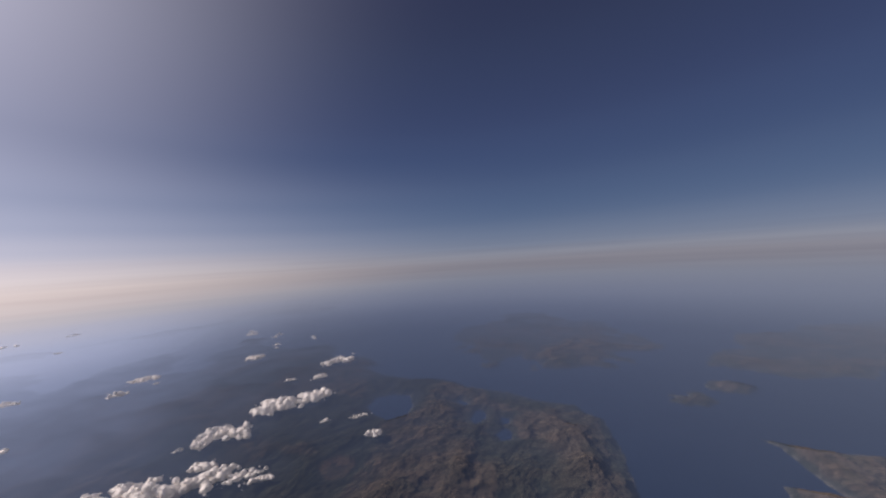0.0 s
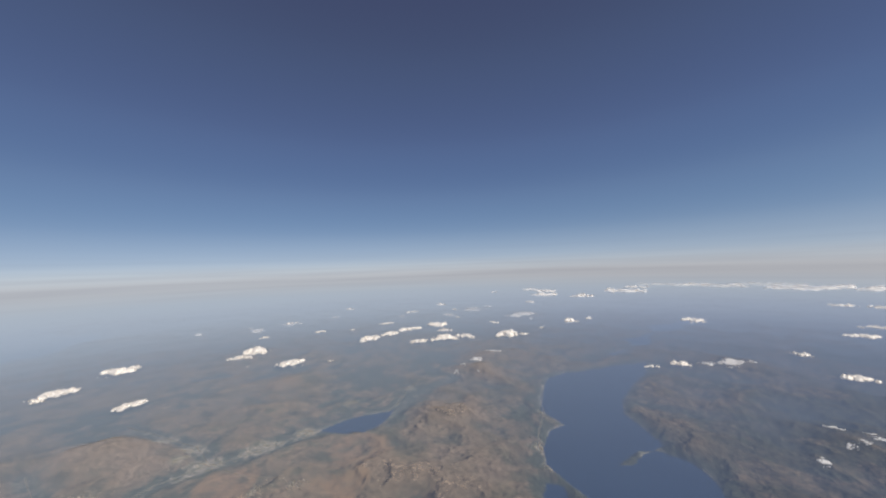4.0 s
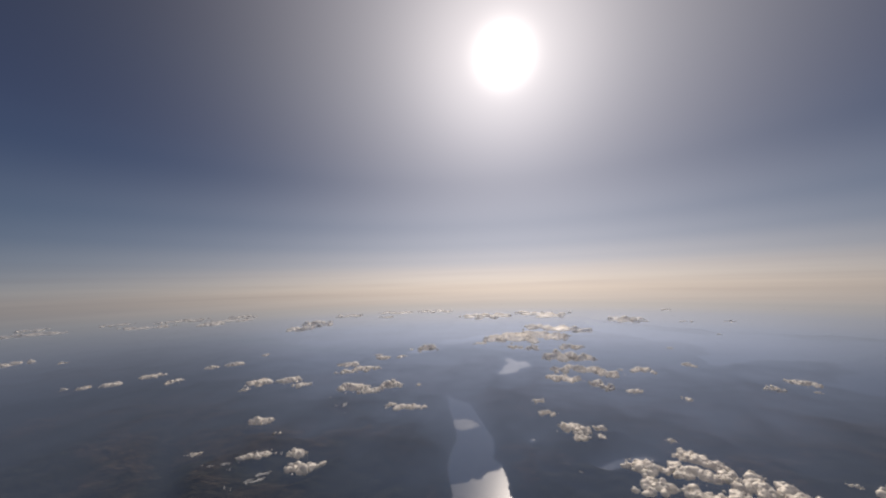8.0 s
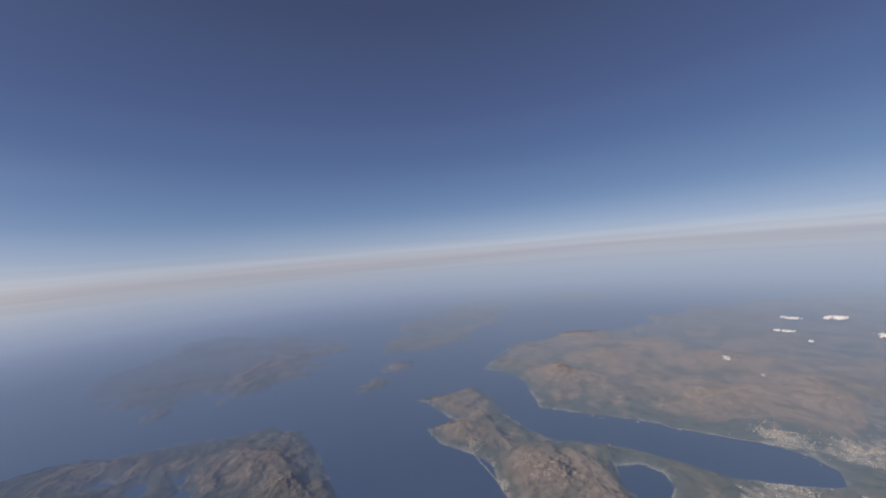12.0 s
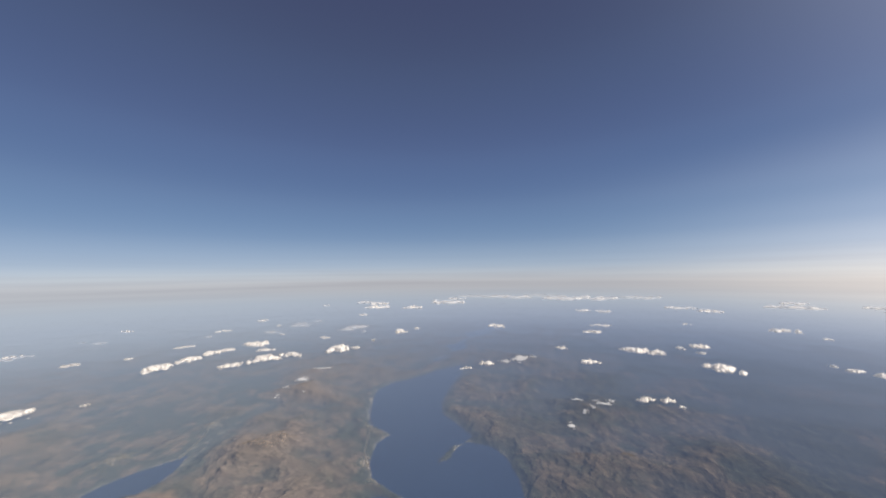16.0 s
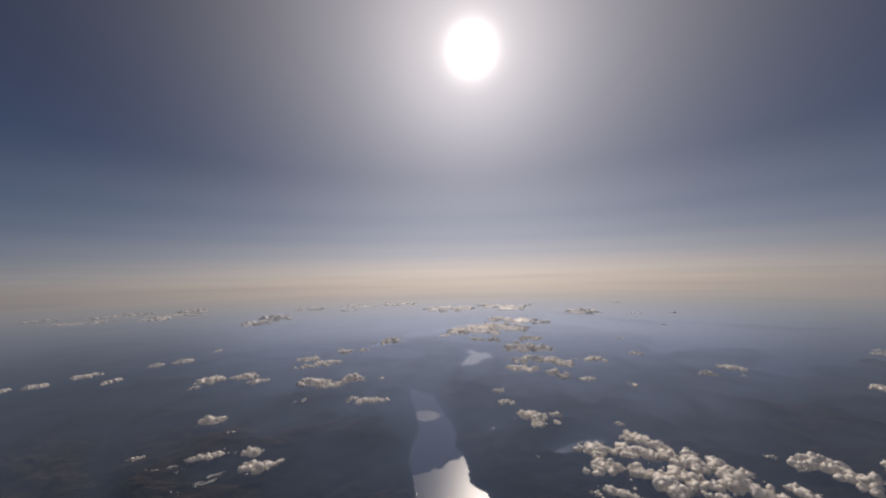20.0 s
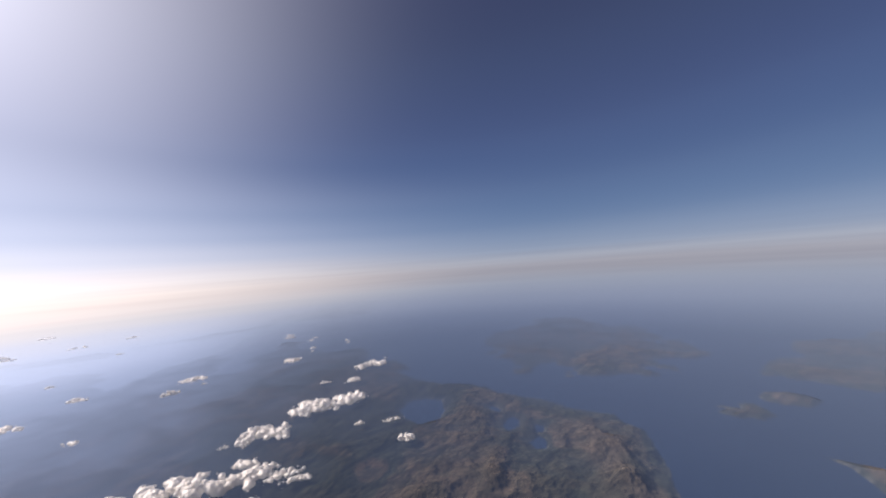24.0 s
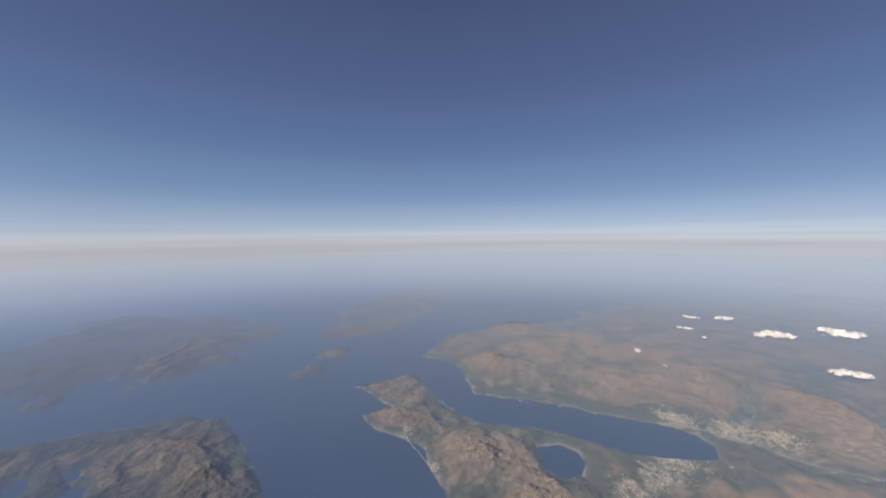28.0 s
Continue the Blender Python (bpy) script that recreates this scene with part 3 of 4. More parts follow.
def land_heights(x, y):
    global SUNKEN
    h, dry, vale, big, hill, crags = landform(x, y)
    SUNKEN = h < 0.0
    r = np.hypot(x, y)
    patchy = fractal(x / 9, y / 9, 4, 53)
    lived = np.zeros(x.shape)
    for tx, ty, tr in TOWNS:
        lived = np.maximum(lived, np.exp(-((x - tx) ** 2 + (y - ty) ** 2) / (2 * (0.55 * tr) ** 2)))
    near_shore = np.exp(-np.maximum(dry, 0) / 5.0)
    speck = fractal(x / 3.2, y / 3.2, 3, 61)
    fields_ = step(0.4, 0.5, 0.55 * lived + 0.8 * vale * patchy ** 0.5 * (lived + 0.55) + 0.42 * near_shore * step(0.4, 0.7, big) * patchy + 0.95 * (speck - 0.5)) * np.clip(lived + vale + near_shore, 0, 1)
    sunny = step(-130, 60, y)
    # woods fill the valleys and the lower slopes; heath and rock stand above them
    fade = low_far(x, y)
    treeline = (4.8 - 0.6 * sunny + 3.6 * (patchy - 0.5) + 2.6 * (fractal(x / 45, y / 45, 4, 71) - 0.5)) * fade - 0.5
    woods_ = 0.92 * (1 - step(-0.5, 1.1, (h - treeline) / fade)) * step(0.36, 0.5, 0.6 * patchy + 0.5 * hill + 0.12 * sunny)
    woods_ = np.maximum(woods_, 0.4 * step(330, 430, x) * step(0.45, 0.55, patchy))
    # woods, with extra dark cover painting the backlit side towards the sun
    wild = fractal(x / 70, y / 70, 6, 141)
    backlit_woods = step(0.43, 0.5, wild + 0.02 * (2.0 - h)) * sunny
    woods_ = np.clip(np.maximum(woods_ * (1 - 0.2 * sunny * (1 - step(0.43, 0.5, wild))), 0.9 * backlit_woods), 0, 0.94)
    shore_ = 0.65 * np.where(dry > 0, np.exp(-dry / (0.7 + r / 900)), 0) * step(0.45, 0.62, fractal(x / 12, y / 12, 3, 91))
    bare = (1 - 0.7 * sunny) * np.clip(step(5.0, 9.0, h + 5.0 * (crags - 0.6)) * 0.75 + step(0.66, 0.8, crags) * step(3.0, 6.0, h) * 0.4, 0, 0.95)
    moor = np.zeros(x.shape)
    for tx, ty, tr in BOGS:
        moor = np.maximum(moor, np.exp(-((x - tx) ** 2 + (y - ty) ** 2) / (2 * (0.6 * tr) ** 2)))
    moor = step(0.22, 0.5, moor + 0.9 * (fractal(x / 20, y / 20, 6, 83) - 0.5)) * (1 - 0.5 * step(0.5, 0.6, patchy)) * 0.9
    gully = fractal(x / 24 + 0.4 * hill, y / 24, 5, 151, True)
    woods_ = np.clip(woods_ + 0.55 * (1 - step(0.45, 0.62, gully)) * (1 - step(5.0, 8.0, h)), 0, 0.94)
    cover_ = np.stack([fields_, woods_, shore_, moor], -1)
    return np.maximum(h, 0.0) + drop(x, y), {"cover": cover_, "rockiness": bare, "dry": dry}


SUNKEN = None
ground = polar_sheet("ground", rings(), 2000, land_heights, lambda f_: ~SUNKEN[f_].all(axis=1))
ground.data.materials.append(LAND)
tagged(ground, "brown heath, dark woods, pale fields and hazy mountains round fjords", "ground", kind="structure")

water = polar_sheet("water", rings(), 2000, lambda x, y: (drop(x, y), {}), lambda f_: SUNKEN[f_].all(axis=1))
water.data.materials.append(WATER)
tagged(water, "dark blue sea, fjords and lakes with rippled surface", "water", kind="structure")

# ---- helpers for things ----
def mesh_of(name, verts, faces, mats, smooth=False, slots=None):
    me = bpy.data.meshes.new(name)
    me.from_pydata([tuple(map(float, v)) for v in verts], [], [tuple(map(int, f)) for f in faces])
    for m in mats:
        me.materials.append(m)
    if slots is not None:
        me.polygons.foreach_set("material_index", np.array(slots, np.int32))
    if smooth:
        me.polygons.foreach_set("use_smooth", np.ones(len(me.polygons), bool))
    me.update()
    return me


def ball(level):
    bm = bmesh.new()
    bmesh.ops.create_icosphere(bm, subdivisions=level, radius=1.0)
    v = np.array([p.co[:] for p in bm.verts])
    bm.verts.index_update()
    f_ = np.array([[q.index for q in p.verts] for p in bm.faces])
    bm.free()
    return v, f_


BALLS = {1: ball(1), 2: ball(2), 3: ball(3)}
CLOUD_BASE = 7.0


def solid_noise(p, seed):
    a = smooth_noise(p[:, 0] + 0.37 * p[:, 2], p[:, 1] - 0.21 * p[:, 2], seed)
    b = smooth_noise(p[:, 1] + 0.53 * p[:, 0], p[:, 2] * 1.1 + 0.17 * p[:, 0], seed + 5)
    return 0.5 * (a + b)


def cloud(row, rng, label, group, spread=1.0):
    """A cumulus: lumps heaped on a flat base, with smaller knobs on them and a ragged edge."""
    x, y, wide, deep_, tall = row
    wide, deep_, tall = 1.14 * wide * spread, 1.25 * deep_ * spread, 1.2 * tall * spread ** 0.5 * (0.6 if math.hypot(x, y) > 750 else 1.0)
    far = math.hypot(x, y)
    turn = math.atan2(x, y)
    level = 3 if far < 330 else (2 if far < 900 else 1)
    heaps = int(min(44, 9 + wide * deep_ / 18.0)) if far < 900 else int(min(20, 8 + wide * deep_ / 300.0))
    lumps = []
    size = 0.5 * min(deep_, wide) / max(1.0, heaps ** 0.33)
    many = 2 + int(min(wide, 60) / 11)
    knots = [((rng.uniform(-0.35, 0.35) + k + 0.5 - many / 2) / many * 0.85 * wide, rng.uniform(-0.34, 0.34) * deep_, rng.uniform(0.5, 1.0)) for k in range(many)]
    for i in range(heaps):
        kx, ky, kz = knots[i % len(knots)]
        lx, ly = rng.gauss(kx, min(0.13, 0.35 / many) * wide), rng.gauss(ky, 0.15 * deep_)
        q = min(1.0, math.hypot(2 * lx / wide, 2 * ly / deep_))
        s = size * rng.uniform(0.5, 1.2) * (1.2 - 0.6 * q)
        sz = min(s * rng.uniform(0.7, 1.05), tall * 0.85)
        lz = rng.uniform(0.0, 0.8) * max(tall * kz - sz, 0.1) * (1 - q * q * 0.7)
        lumps.append((lx, ly, lz, s, sz))
        for k in range(4 if far < 900 else 2):
            b, c = rng.uniform(0, 2 * math.pi), rng.uniform(0.15, 1.0)
            s2 = s * rng.uniform(0.22, 0.5)
            lumps.append((lx + s * 0.9 * math.cos(b) * c, ly + s * 0.9 * math.sin(b) * c, lz + sz * 0.85 * math.sqrt(1.02 - c * c), s2, min(s2 * 0.85, 0.6 * tall)))
    wisps = []
    for i in range(4 if far < 700 else 2):
        a = rng.uniform(0, 2 * math.pi)
        q = rng.uniform(0.95, 1.15)
        s = size * rng.uniform(0.14, 0.34)
        wisps.append([(0.5 * wide * q * math.cos(a) + k * s * rng.uniform(-1, 1), 0.5 * deep_ * q * math.sin(a) + s * rng.uniform(-0.7, 0.7), rng.uniform(0, 0.2) * tall,
                       s * rng.uniform(0.6, 1.1), s * 0.55) for k in (0,)])
    seed = rng.randrange(10000)

    def heap(name, group_of, level):
        vs, fs, at = [], [], 0
        for lx, ly, lz, s, sz in group_of:
            v0, f0 = BALLS[level] if s > size * 0.45 else BALLS[max(level - 1, 1)]
            p = v0 * np.array([s, s, sz]) + np.array([lx, ly, lz])
            n1 = solid_noise(p / (0.55 * s) + seed, 3) - 0.5
            n2 = solid_noise(p / (0.2 * s) + seed, 9) - 0.5
            p = p + v0 * np.array([s, s, sz]) * (0.6 * n1 + 0.22 * n2)[:, None]
            p[:, 2] = np.maximum(p[:, 2], 0.06 * tall * (solid_noise(p / (0.4 * size), 5) - 0.5))
            vs.append(p)
            fs.append(f0 + at)
            at += len(p)
        return new(name, mesh_of(name, np.concatenate(vs), np.concatenate(fs), [CLOUD], True))

    # lumps that touch make one body; those apart become puffs of the same cloud
    home = list(range(len(lumps)))
    for a in range(len(lumps)):
        for b in range(a):
            if math.hypot(lumps[a][0] - lumps[b][0], lumps[a][1] - lumps[b][1]) < 0.8 * (lumps[a][3] + lumps[b][3]) and home[a] != home[b]:
                old, fresh = home[a], home[b]
                home = [fresh if h == old else h for h in home]
    sets = sorted(([l for l, h in zip(lumps, home) if h == k] for k in set(home)), key=len, reverse=True)
    ob = heap("cloud", sets[0], level)
    ob.matrix_world = pose(x, y, CLOUD_BASE + drop(x, y), 0, 0, -math.degrees(turn))
    pieces = [ob]
    for group_of in sets[1:]:
        puff = heap("puff", group_of, level)
        puff.parent = ob
        pieces.append(puff)
    for piece in pieces:
        skin = piece.modifiers.new("skin", "REMESH")
        skin.mode, skin.use_smooth_shade = "VOXEL", True
        skin.voxel_size = max(0.28, min(size * (0.06 if far < 330 else 0.085 if far < 900 else 0.15), 0.4 * tall))
    for w in wisps:
        heap("wisp", w, max(level, 2)).parent = ob
    return tagged(ob, label, "cloud", group)


rng = random.Random(5)
CLOUDS_SUN_SIDE = [(-512, 514, 20.8, 15.6, 5.2), (-488, 540, 26.8, 20.1, 6.6), (-497, 632, 10.8, 8.1, 5.5), (-351, 432, 31.1, 23.3, 8.3), (-349, 403, 11.4, 8.6, 4.9), (-318, 451, 28.3, 21.3, 5.8), (-283, 428, 22.4, 16.8, 8.1), (-274, 552, 31.0, 22.0, 4.0), (-242, 519, 60.8, 25.5, 5.0), (-207, 425, 35.5, 26.6, 8.9), (-178, 420, 22.0, 16.5, 4.2), (-161, 440, 27.9, 20.9, 11.8), (-236, 606, 24.0, 18.0, 5.5), (-205, 615, 10.3, 7.7, 3.5), (-126, 450, 8.2, 6.1, 2.1), (-207, 694, 9.4, 7.1, 3.2), (-172, 691, 38.6, 29.0, 15.2), (-136, 371, 12.5, 9.4, 4.1)]
CLOUDS_SUN_SIDE_B = [(-115, 366, 34.3, 15.5, 4.5), (-249, 309, 20.3, 15.2, 8.3), (-260, 246, 9.5, 5.0, 1.5), (-206, 251, 23.0, 11.4, 3.9), (-216, 290, 7.0, 4.5, 1.4), (-171, 255, 13.8, 10.3, 8.2), (-156, 238, 19.1, 14.4, 7.0), (-169, 180, 7.5, 5.3, 2.4), (-708, 1169, 114, 85.6, 23.9)]
CLOUDS_SUN_BANK = [(-101, 1451, 192, 144, 16.1), (129, 1538, 243, 167, 14.0), (-4.1, 841, 122, 91.6, 13.4), (73.0, 880, 104, 78.2, 13.4), (116, 1027, 170, 106, 12.3), (370, 1246, 114, 85.2, 22.5), (35.7, 709, 26.6, 19.9, 11.5), (3.7, 724, 27.2, 20.4, 5.4), (-68.6, 774, 24.7, 18.5, 3.1), (-82.2, 762, 10.1, 7.5, 3.5), (79.0, 625, 54.9, 41.1, 17.3), (113, 622, 41.0, 30.7, 10.2), (111, 725, 39.5, 29.6, 9.3), (128, 732, 19.1, 14.3, 6.5), (92.8, 543, 71.2, 33.4, 6.9), (128, 525, 31.8, 23.9, 8.5), (62.3, 493, 45.3, 24.7, 5.6), (106, 466, 25.7, 19.3, 8.3)]
CLOUDS_SUN_BANK_B = [(138, 451, 17.3, 12.9, 3.3), (183, 552, 30.6, 21.7, 4.2), (23.8, 401, 12.3, 9.2, 4.4), (30.1, 367, 21.5, 10.7, 3.2), (49.5, 330, 24.1, 18.0, 6.7), (72.4, 336, 10.5, 7.9, 4.6), (69.7, 321, 8.1, 6.1, 2.2), (53.0, 315, 12.1, 9.1, 3.6), (42.0, 262, 2.4, 1.8, 1.4)]
CLOUDS_SCRAPS = [(293, 734, 10.9, 8.2, 4.4), (260, 594, 17.8, 13.3, 4.1), (483, 932, 14.2, 10.6, 4.5), (293, 473, 14.8, 11.1, 7.7), (343, 503, 28.6, 19.9, 3.7), (333, 468, 6.1, 4.5, 3.0), (441, 421, 19.9, 15.0, 4.1), (620, 592, 18.3, 13.7, 6.5), (591, 509, 10.8, 8.1, 2.6), (506, 434, 7.6, 5.7, 3.1), (573, 405, 8.8, 6.6, 2.2), (741, 1863, 41.4, 31.0, 9.0), (183, 427, 11.6, 8.5, 2.0), (122, 320, 6.8, 5.1, 2.1), (679, 1246, 22.8, 17.1, 6.2), (546, 1233, 33.1, 24.8, 5.2), (153, 555, 6.5, 4.9, 2.4)]
CLOUDS_NEAR_BANK = [(88.6, 273, 24.6, 14.3, 5.6), (83.9, 248, 18.1, 13.6, 6.4), (79.5, 222, 18.0, 8.3, 3.9), (114, 269, 25.4, 14.5, 5.5), (128, 288, 22.8, 15.1, 5.3), (118, 292, 8.5, 6.4, 3.7), (111, 230, 22.9, 17.2, 8.2), (129, 239, 20.3, 14.6, 6.0), (147, 259, 34.0, 19.2, 7.2), (137, 219, 15.8, 8.2, 3.5), (139, 235, 24.2, 10.5, 4.3), (161, 227, 23.9, 17.9, 10.4), (172, 248, 9.0, 6.2, 2.3), (169, 211, 23.1, 16.6, 6.9), (191, 228, 12.7, 9.5, 4.2), (183, 206, 16.1, 12.1, 6.4), (146, 199, 14.2, 9.5, 4.3), (156, 191, 11.5, 7.7, 3.5)]
CLOUDS_NEAR_BANK_B = [(89.8, 218, 7.6, 5.2, 2.4), (181, 188, 15.4, 7.3, 3.1), (182, 175, 14.9, 6.8, 3.0), (138, 276, 7.8, 5.8, 4.7), (157, 243, 15.7, 11.8, 6.9), (106, 247, 11.5, 8.6, 5.2), (116, 213, 8.3, 4.5, 2.0)]
CLOUDS_WEST_ROW = [(205, 269, 5.7, 4.3, 3.4), (210, 256, 6.1, 4.6, 3.1), (230, 254, 35.1, 25.3, 8.4), (284, 249, 38.1, 28.6, 8.7), (309, 222, 33.6, 25.2, 9.0), (367, 256, 16.8, 12.4, 3.1), (356, 289, 13.2, 7.2, 1.7), (432, 268, 39.2, 24.2, 5.3), (468, 265, 4.7, 3.5, 2.5), (275, 153, 16.8, 5.9, 2.1), (246, 126, 12.4, 9.3, 4.7), (263, 179, 7.0, 5.3, 2.3), (450, 427, 22.7, 17.0, 3.3), (646, 617, 13.9, 10.4, 8.3), (528, 452, 11.9, 8.9, 2.6), (618, 522, 11.6, 8.7, 3.5), (592, 419, 9.4, 7.1, 3.2), (167, 216, 13.2, 7.1, 2.9)]
CLOUDS_WEST_ROW_B = [(188, 190, 24.8, 8.1, 3.3), (184, 177, 11.3, 5.1, 2.2)]
CLOUDS_NORTH = [(26.4, -611, 48.2, 31.3, 5.8), (-33.5, -680, 52.0, 39.0, 8.4), (-32.2, -491, 33.9, 21.3, 4.8), (85.8, -681, 28.8, 21.1, 3.5), (124, -657, 20.5, 14.3, 2.4), (114, -570, 17.8, 13.1, 2.5), (85.8, -534, 6.9, 5.2, 3.7), (-196, -633, 47.5, 35.6, 15.4), (-170, -620, 37.3, 22.0, 3.9), (-257, -775, 20.2, 15.1, 5.2), (-206, -508, 46.9, 35.2, 9.1), (-249, -477, 8.6, 6.4, 5.1), (-377, -564, 45.5, 34.1, 9.9), (-430, -571, 41.6, 31.2, 8.3), (-475, -578, 33.1, 24.8, 8.9), (-511, -583, 31.9, 23.9, 8.4), (-565, -570, 58.0, 43.5, 13.5), (-526, -509, 31.6, 22.9, 3.5)]
CLOUDS_NORTH_B = [(-416, -468, 32.6, 24.4, 6.2), (-466, -450, 55.1, 40.3, 7.1), (-500, -430, 36.7, 27.5, 5.1), (-549, -367, 48.9, 36.7, 15.9), (-580, -350, 19.1, 14.4, 3.8), (-767, -340, 33.5, 25.1, 20.1), (-838, -325, 16.8, 12.6, 8.0), (-657, -353, 12.4, 9.3, 4.3), (-670, -489, 14.2, 10.6, 4.0)]
CLOUDS_NORTH_FAR = [(-661, -1109, 24.9, 18.7, 5.5), (-380, -937, 22.9, 17.2, 3.9), (-1919, -1085, 81.4, 61.0, 18.9), (-1751, -904, 96.5, 72.4, 21.6), (-1144, -655, 32.7, 24.5, 5.4), (-663, -473, 14.4, 10.8, 3.5), (-690, -615, 10.7, 8.0, 3.7), (-705, -820, 28.6, 21.4, 4.9), (-414, -690, 11.1, 8.4, 3.4), (-362, -737, 23.0, 17.0, 2.4), (-920, -901, 30.0, 22.5, 6.2), (-822, -744, 17.1, 12.8, 4.3), (-1658, -1185, 30.7, 23.0, 8.3), (-517, -700, 28.1, 18.2, 2.4)]
CLOUDS_EAST = [(-916, -129, 41.6, 31.2, 9.3), (-730, 261, 29.2, 21.9, 11.7), (-711, 224, 14.2, 10.6, 4.0), (-675, 244, 11.6, 8.7, 4.0), (-668, 146, 33.8, 25.3, 9.1), (-654, 172, 21.7, 16.3, 10.5), (-678, 126, 11.2, 8.4, 3.9), (-565, 228, 40.2, 30.2, 8.0), (-665, 22.2, 17.4, 13.1, 2.8), (-568, 59.4, 23.4, 17.5, 4.4), (-489, -114, 13.5, 8.4, 1.9), (-520, -90.3, 18.0, 13.5, 4.2), (-412, 95.3, 13.8, 10.4, 3.3), (-412, 116, 12.1, 9.1, 7.2), (-399, 125, 6.2, 4.7, 2.8), (-889, 540, 17.8, 13.3, 4.5), (-627, 382, 9.4, 7.1, 4.3), (-603, 392, 16.3, 12.2, 3.3)]
CLOUDS_EAST_B = [(-577, 409, 23.8, 17.8, 6.3), (-567, 455, 26.1, 19.6, 3.1), (-495, 433, 21.7, 16.3, 3.7), (-875, 101, 33.2, 24.9, 4.6), (-990, 137, 46.3, 31.8, 3.7), (-986, 523, 50.7, 38.0, 8.8), (-1525, 588, 75.0, 56.3, 12.2), (-1691, 546, 107, 80.1, 7.0), (-1447, 136, 46.3, 34.7, 7.7), (-1419, 207, 54.0, 40.5, 7.0), (-1079, 358, 16.6, 12.4, 5.4)]
CLOUDS_EAST_RIGHT = [(-168, 177, 16.1, 6.3, 2.8), (-156, 170, 17.8, 8.9, 4.3), (-138, 154, 9.6, 7.2, 5.7), (-257, 246, 9.0, 4.4, 1.4), (-491, 619, 11.5, 8.6, 5.1), (-694, 1040, 97.3, 73.0, 14.7), (-254, 632, 13.6, 10.2, 3.2), (-232, 602, 12.9, 9.7, 3.7), (-205, 624, 13.1, 9.8, 3.7)]
CLOUDS_HORIZON = [(-2926, -304, 362, 271, 17.1), (-2705, 230, 447, 335, 21.7), (-4070, -11.0, 509, 339, 17.1), (-3333, 785, 292, 219, 17.6), (-1914, 1048, 182, 137, 12.6), (-1585, 1241, 191, 122, 8.2), (-1393, 1479, 201, 137, 9.3), (-1472, -594, 80.1, 60.1, 18.5), (-1891, -544, 169, 127, 17.8), (-1498, -774, 109, 81.6, 13.3), (-2448, -631, 125, 93.4, 15.3), (-3941, -812, 329, 247, 15.2), (-2358, 1301, 112, 84.3, 16.8), (-1749, 1571, 218, 163, 13.2), (-1533, 1746, 133, 100, 18.0), (-1284, 1280, 102, 76.8, 10.7), (-783, 1582, 107, 80.4, 11.3), (-555, 1474, 66.7, 50.0, 7.2)]
CLOUDS_HORIZON_B = [(-621, 1808, 160, 115, 8.1), (-409, 1875, 189, 117, 8.2), (-2084, 1478, 127, 95.0, 12.8)]
SNOW_0 = [(-566, -43.6, 26.0, 44.0), (-551, -66.9, 24.1, 27.7), (-592, -26.4, 17.3, 31.6), (-359, 32.9, 6.5, 14.4), (-372, 39.8, 6.8, 13.7), (-401, 27.8, 12.0, 19.4), (-392, 49.9, 20.2, 15.1), (-402, 61.6, 8.6, 16.0), (-330, 17.5, 7.0, 10.9), (-848, -518, 85.4, 110), (-876, -710, 57.1, 88.1), (-983, -732, 37.5, 65.2), (-802, -458, 12.1, 26.7), (-389, -313, 21.8, 14.4), (-438, -320, 28.1, 14.3), (-356, -312, 8.5, 17.1), (-330, -301, 9.2, 11.4), (-338, -270, 3.9, 8.6), (-733, -678, 32.6, 51.3), (-184, 220, 9.6, 7.7), (-210, 229, 3.5, 4.5), (-185, 231, 6.6, 5.0), (-189, 208, 1.6, 3.5), (-183, 215, 2.4, 5.2)]
SNOW_1 = [(-234, 230, 2.8, 6.1), (-224, 229, 2.7, 4.8), (94.7, -396, 4.0, 8.8), (126, -413, 7.2, 8.2), (-185, -1009, 18.0, 39.7), (-291, -937, 43.2, 82.4), (-383, -961, 63.5, 79.3), (-535, -1051, 17.1, 37.6), (-537, -987, 29.2, 52.2), (-648, -801, 17.3, 38.1), (-742, -703, 27.8, 51.4), (-164, -564, 4.3, 9.5), (-197, 361, 4.7, 7.7), (-187, 364, 8.2, 11.5), (-179, 348, 2.8, 6.2), (-225, 227, 3.5, 4.5), (-180, 225, 6.5, 5.9), (-183, 218, 2.4, 5.2), (-193, 207, 1.6, 3.4), (-182, 234, 8.3, 5.1), (-189, 260, 2.3, 5.0), (-218, 234, 7.0, 3.4), (-221, 394, 3.8, 8.4)]
for row in CLOUDS_SUN_SIDE + CLOUDS_SUN_SIDE_B:
    cloud(row, rng, "small white cumulus cloud lit from behind over dark hills", "fair-weather clouds on the sunny side")
for row in CLOUDS_SUN_BANK + CLOUDS_SUN_BANK_B:
    cloud(row, rng, "broad creamy cumulus cloud in a long bank over hills", "cloud banks beyond the lake")
for row in CLOUDS_SCRAPS:
    cloud(row, rng, "tiny white cloud scrap over hazy fjord country", "cloud scraps over the fjords")
for row in CLOUDS_NEAR_BANK + CLOUDS_NEAR_BANK_B:
    cloud(row, rng, "lumpy white cumulus of a dense cloud field over dark land", "dense cloud field", 1.2)
for row in CLOUDS_WEST_ROW + CLOUDS_WEST_ROW_B:
    cloud(row, rng, "white cumulus cloud in a row along the coast hills", "row of clouds along the coast")
for row in CLOUDS_NORTH + CLOUDS_NORTH_B:
    cloud(row, rng, "bright white cumulus cloud with grey base over brown mountains", "clouds over the northern mountains", 0.77)
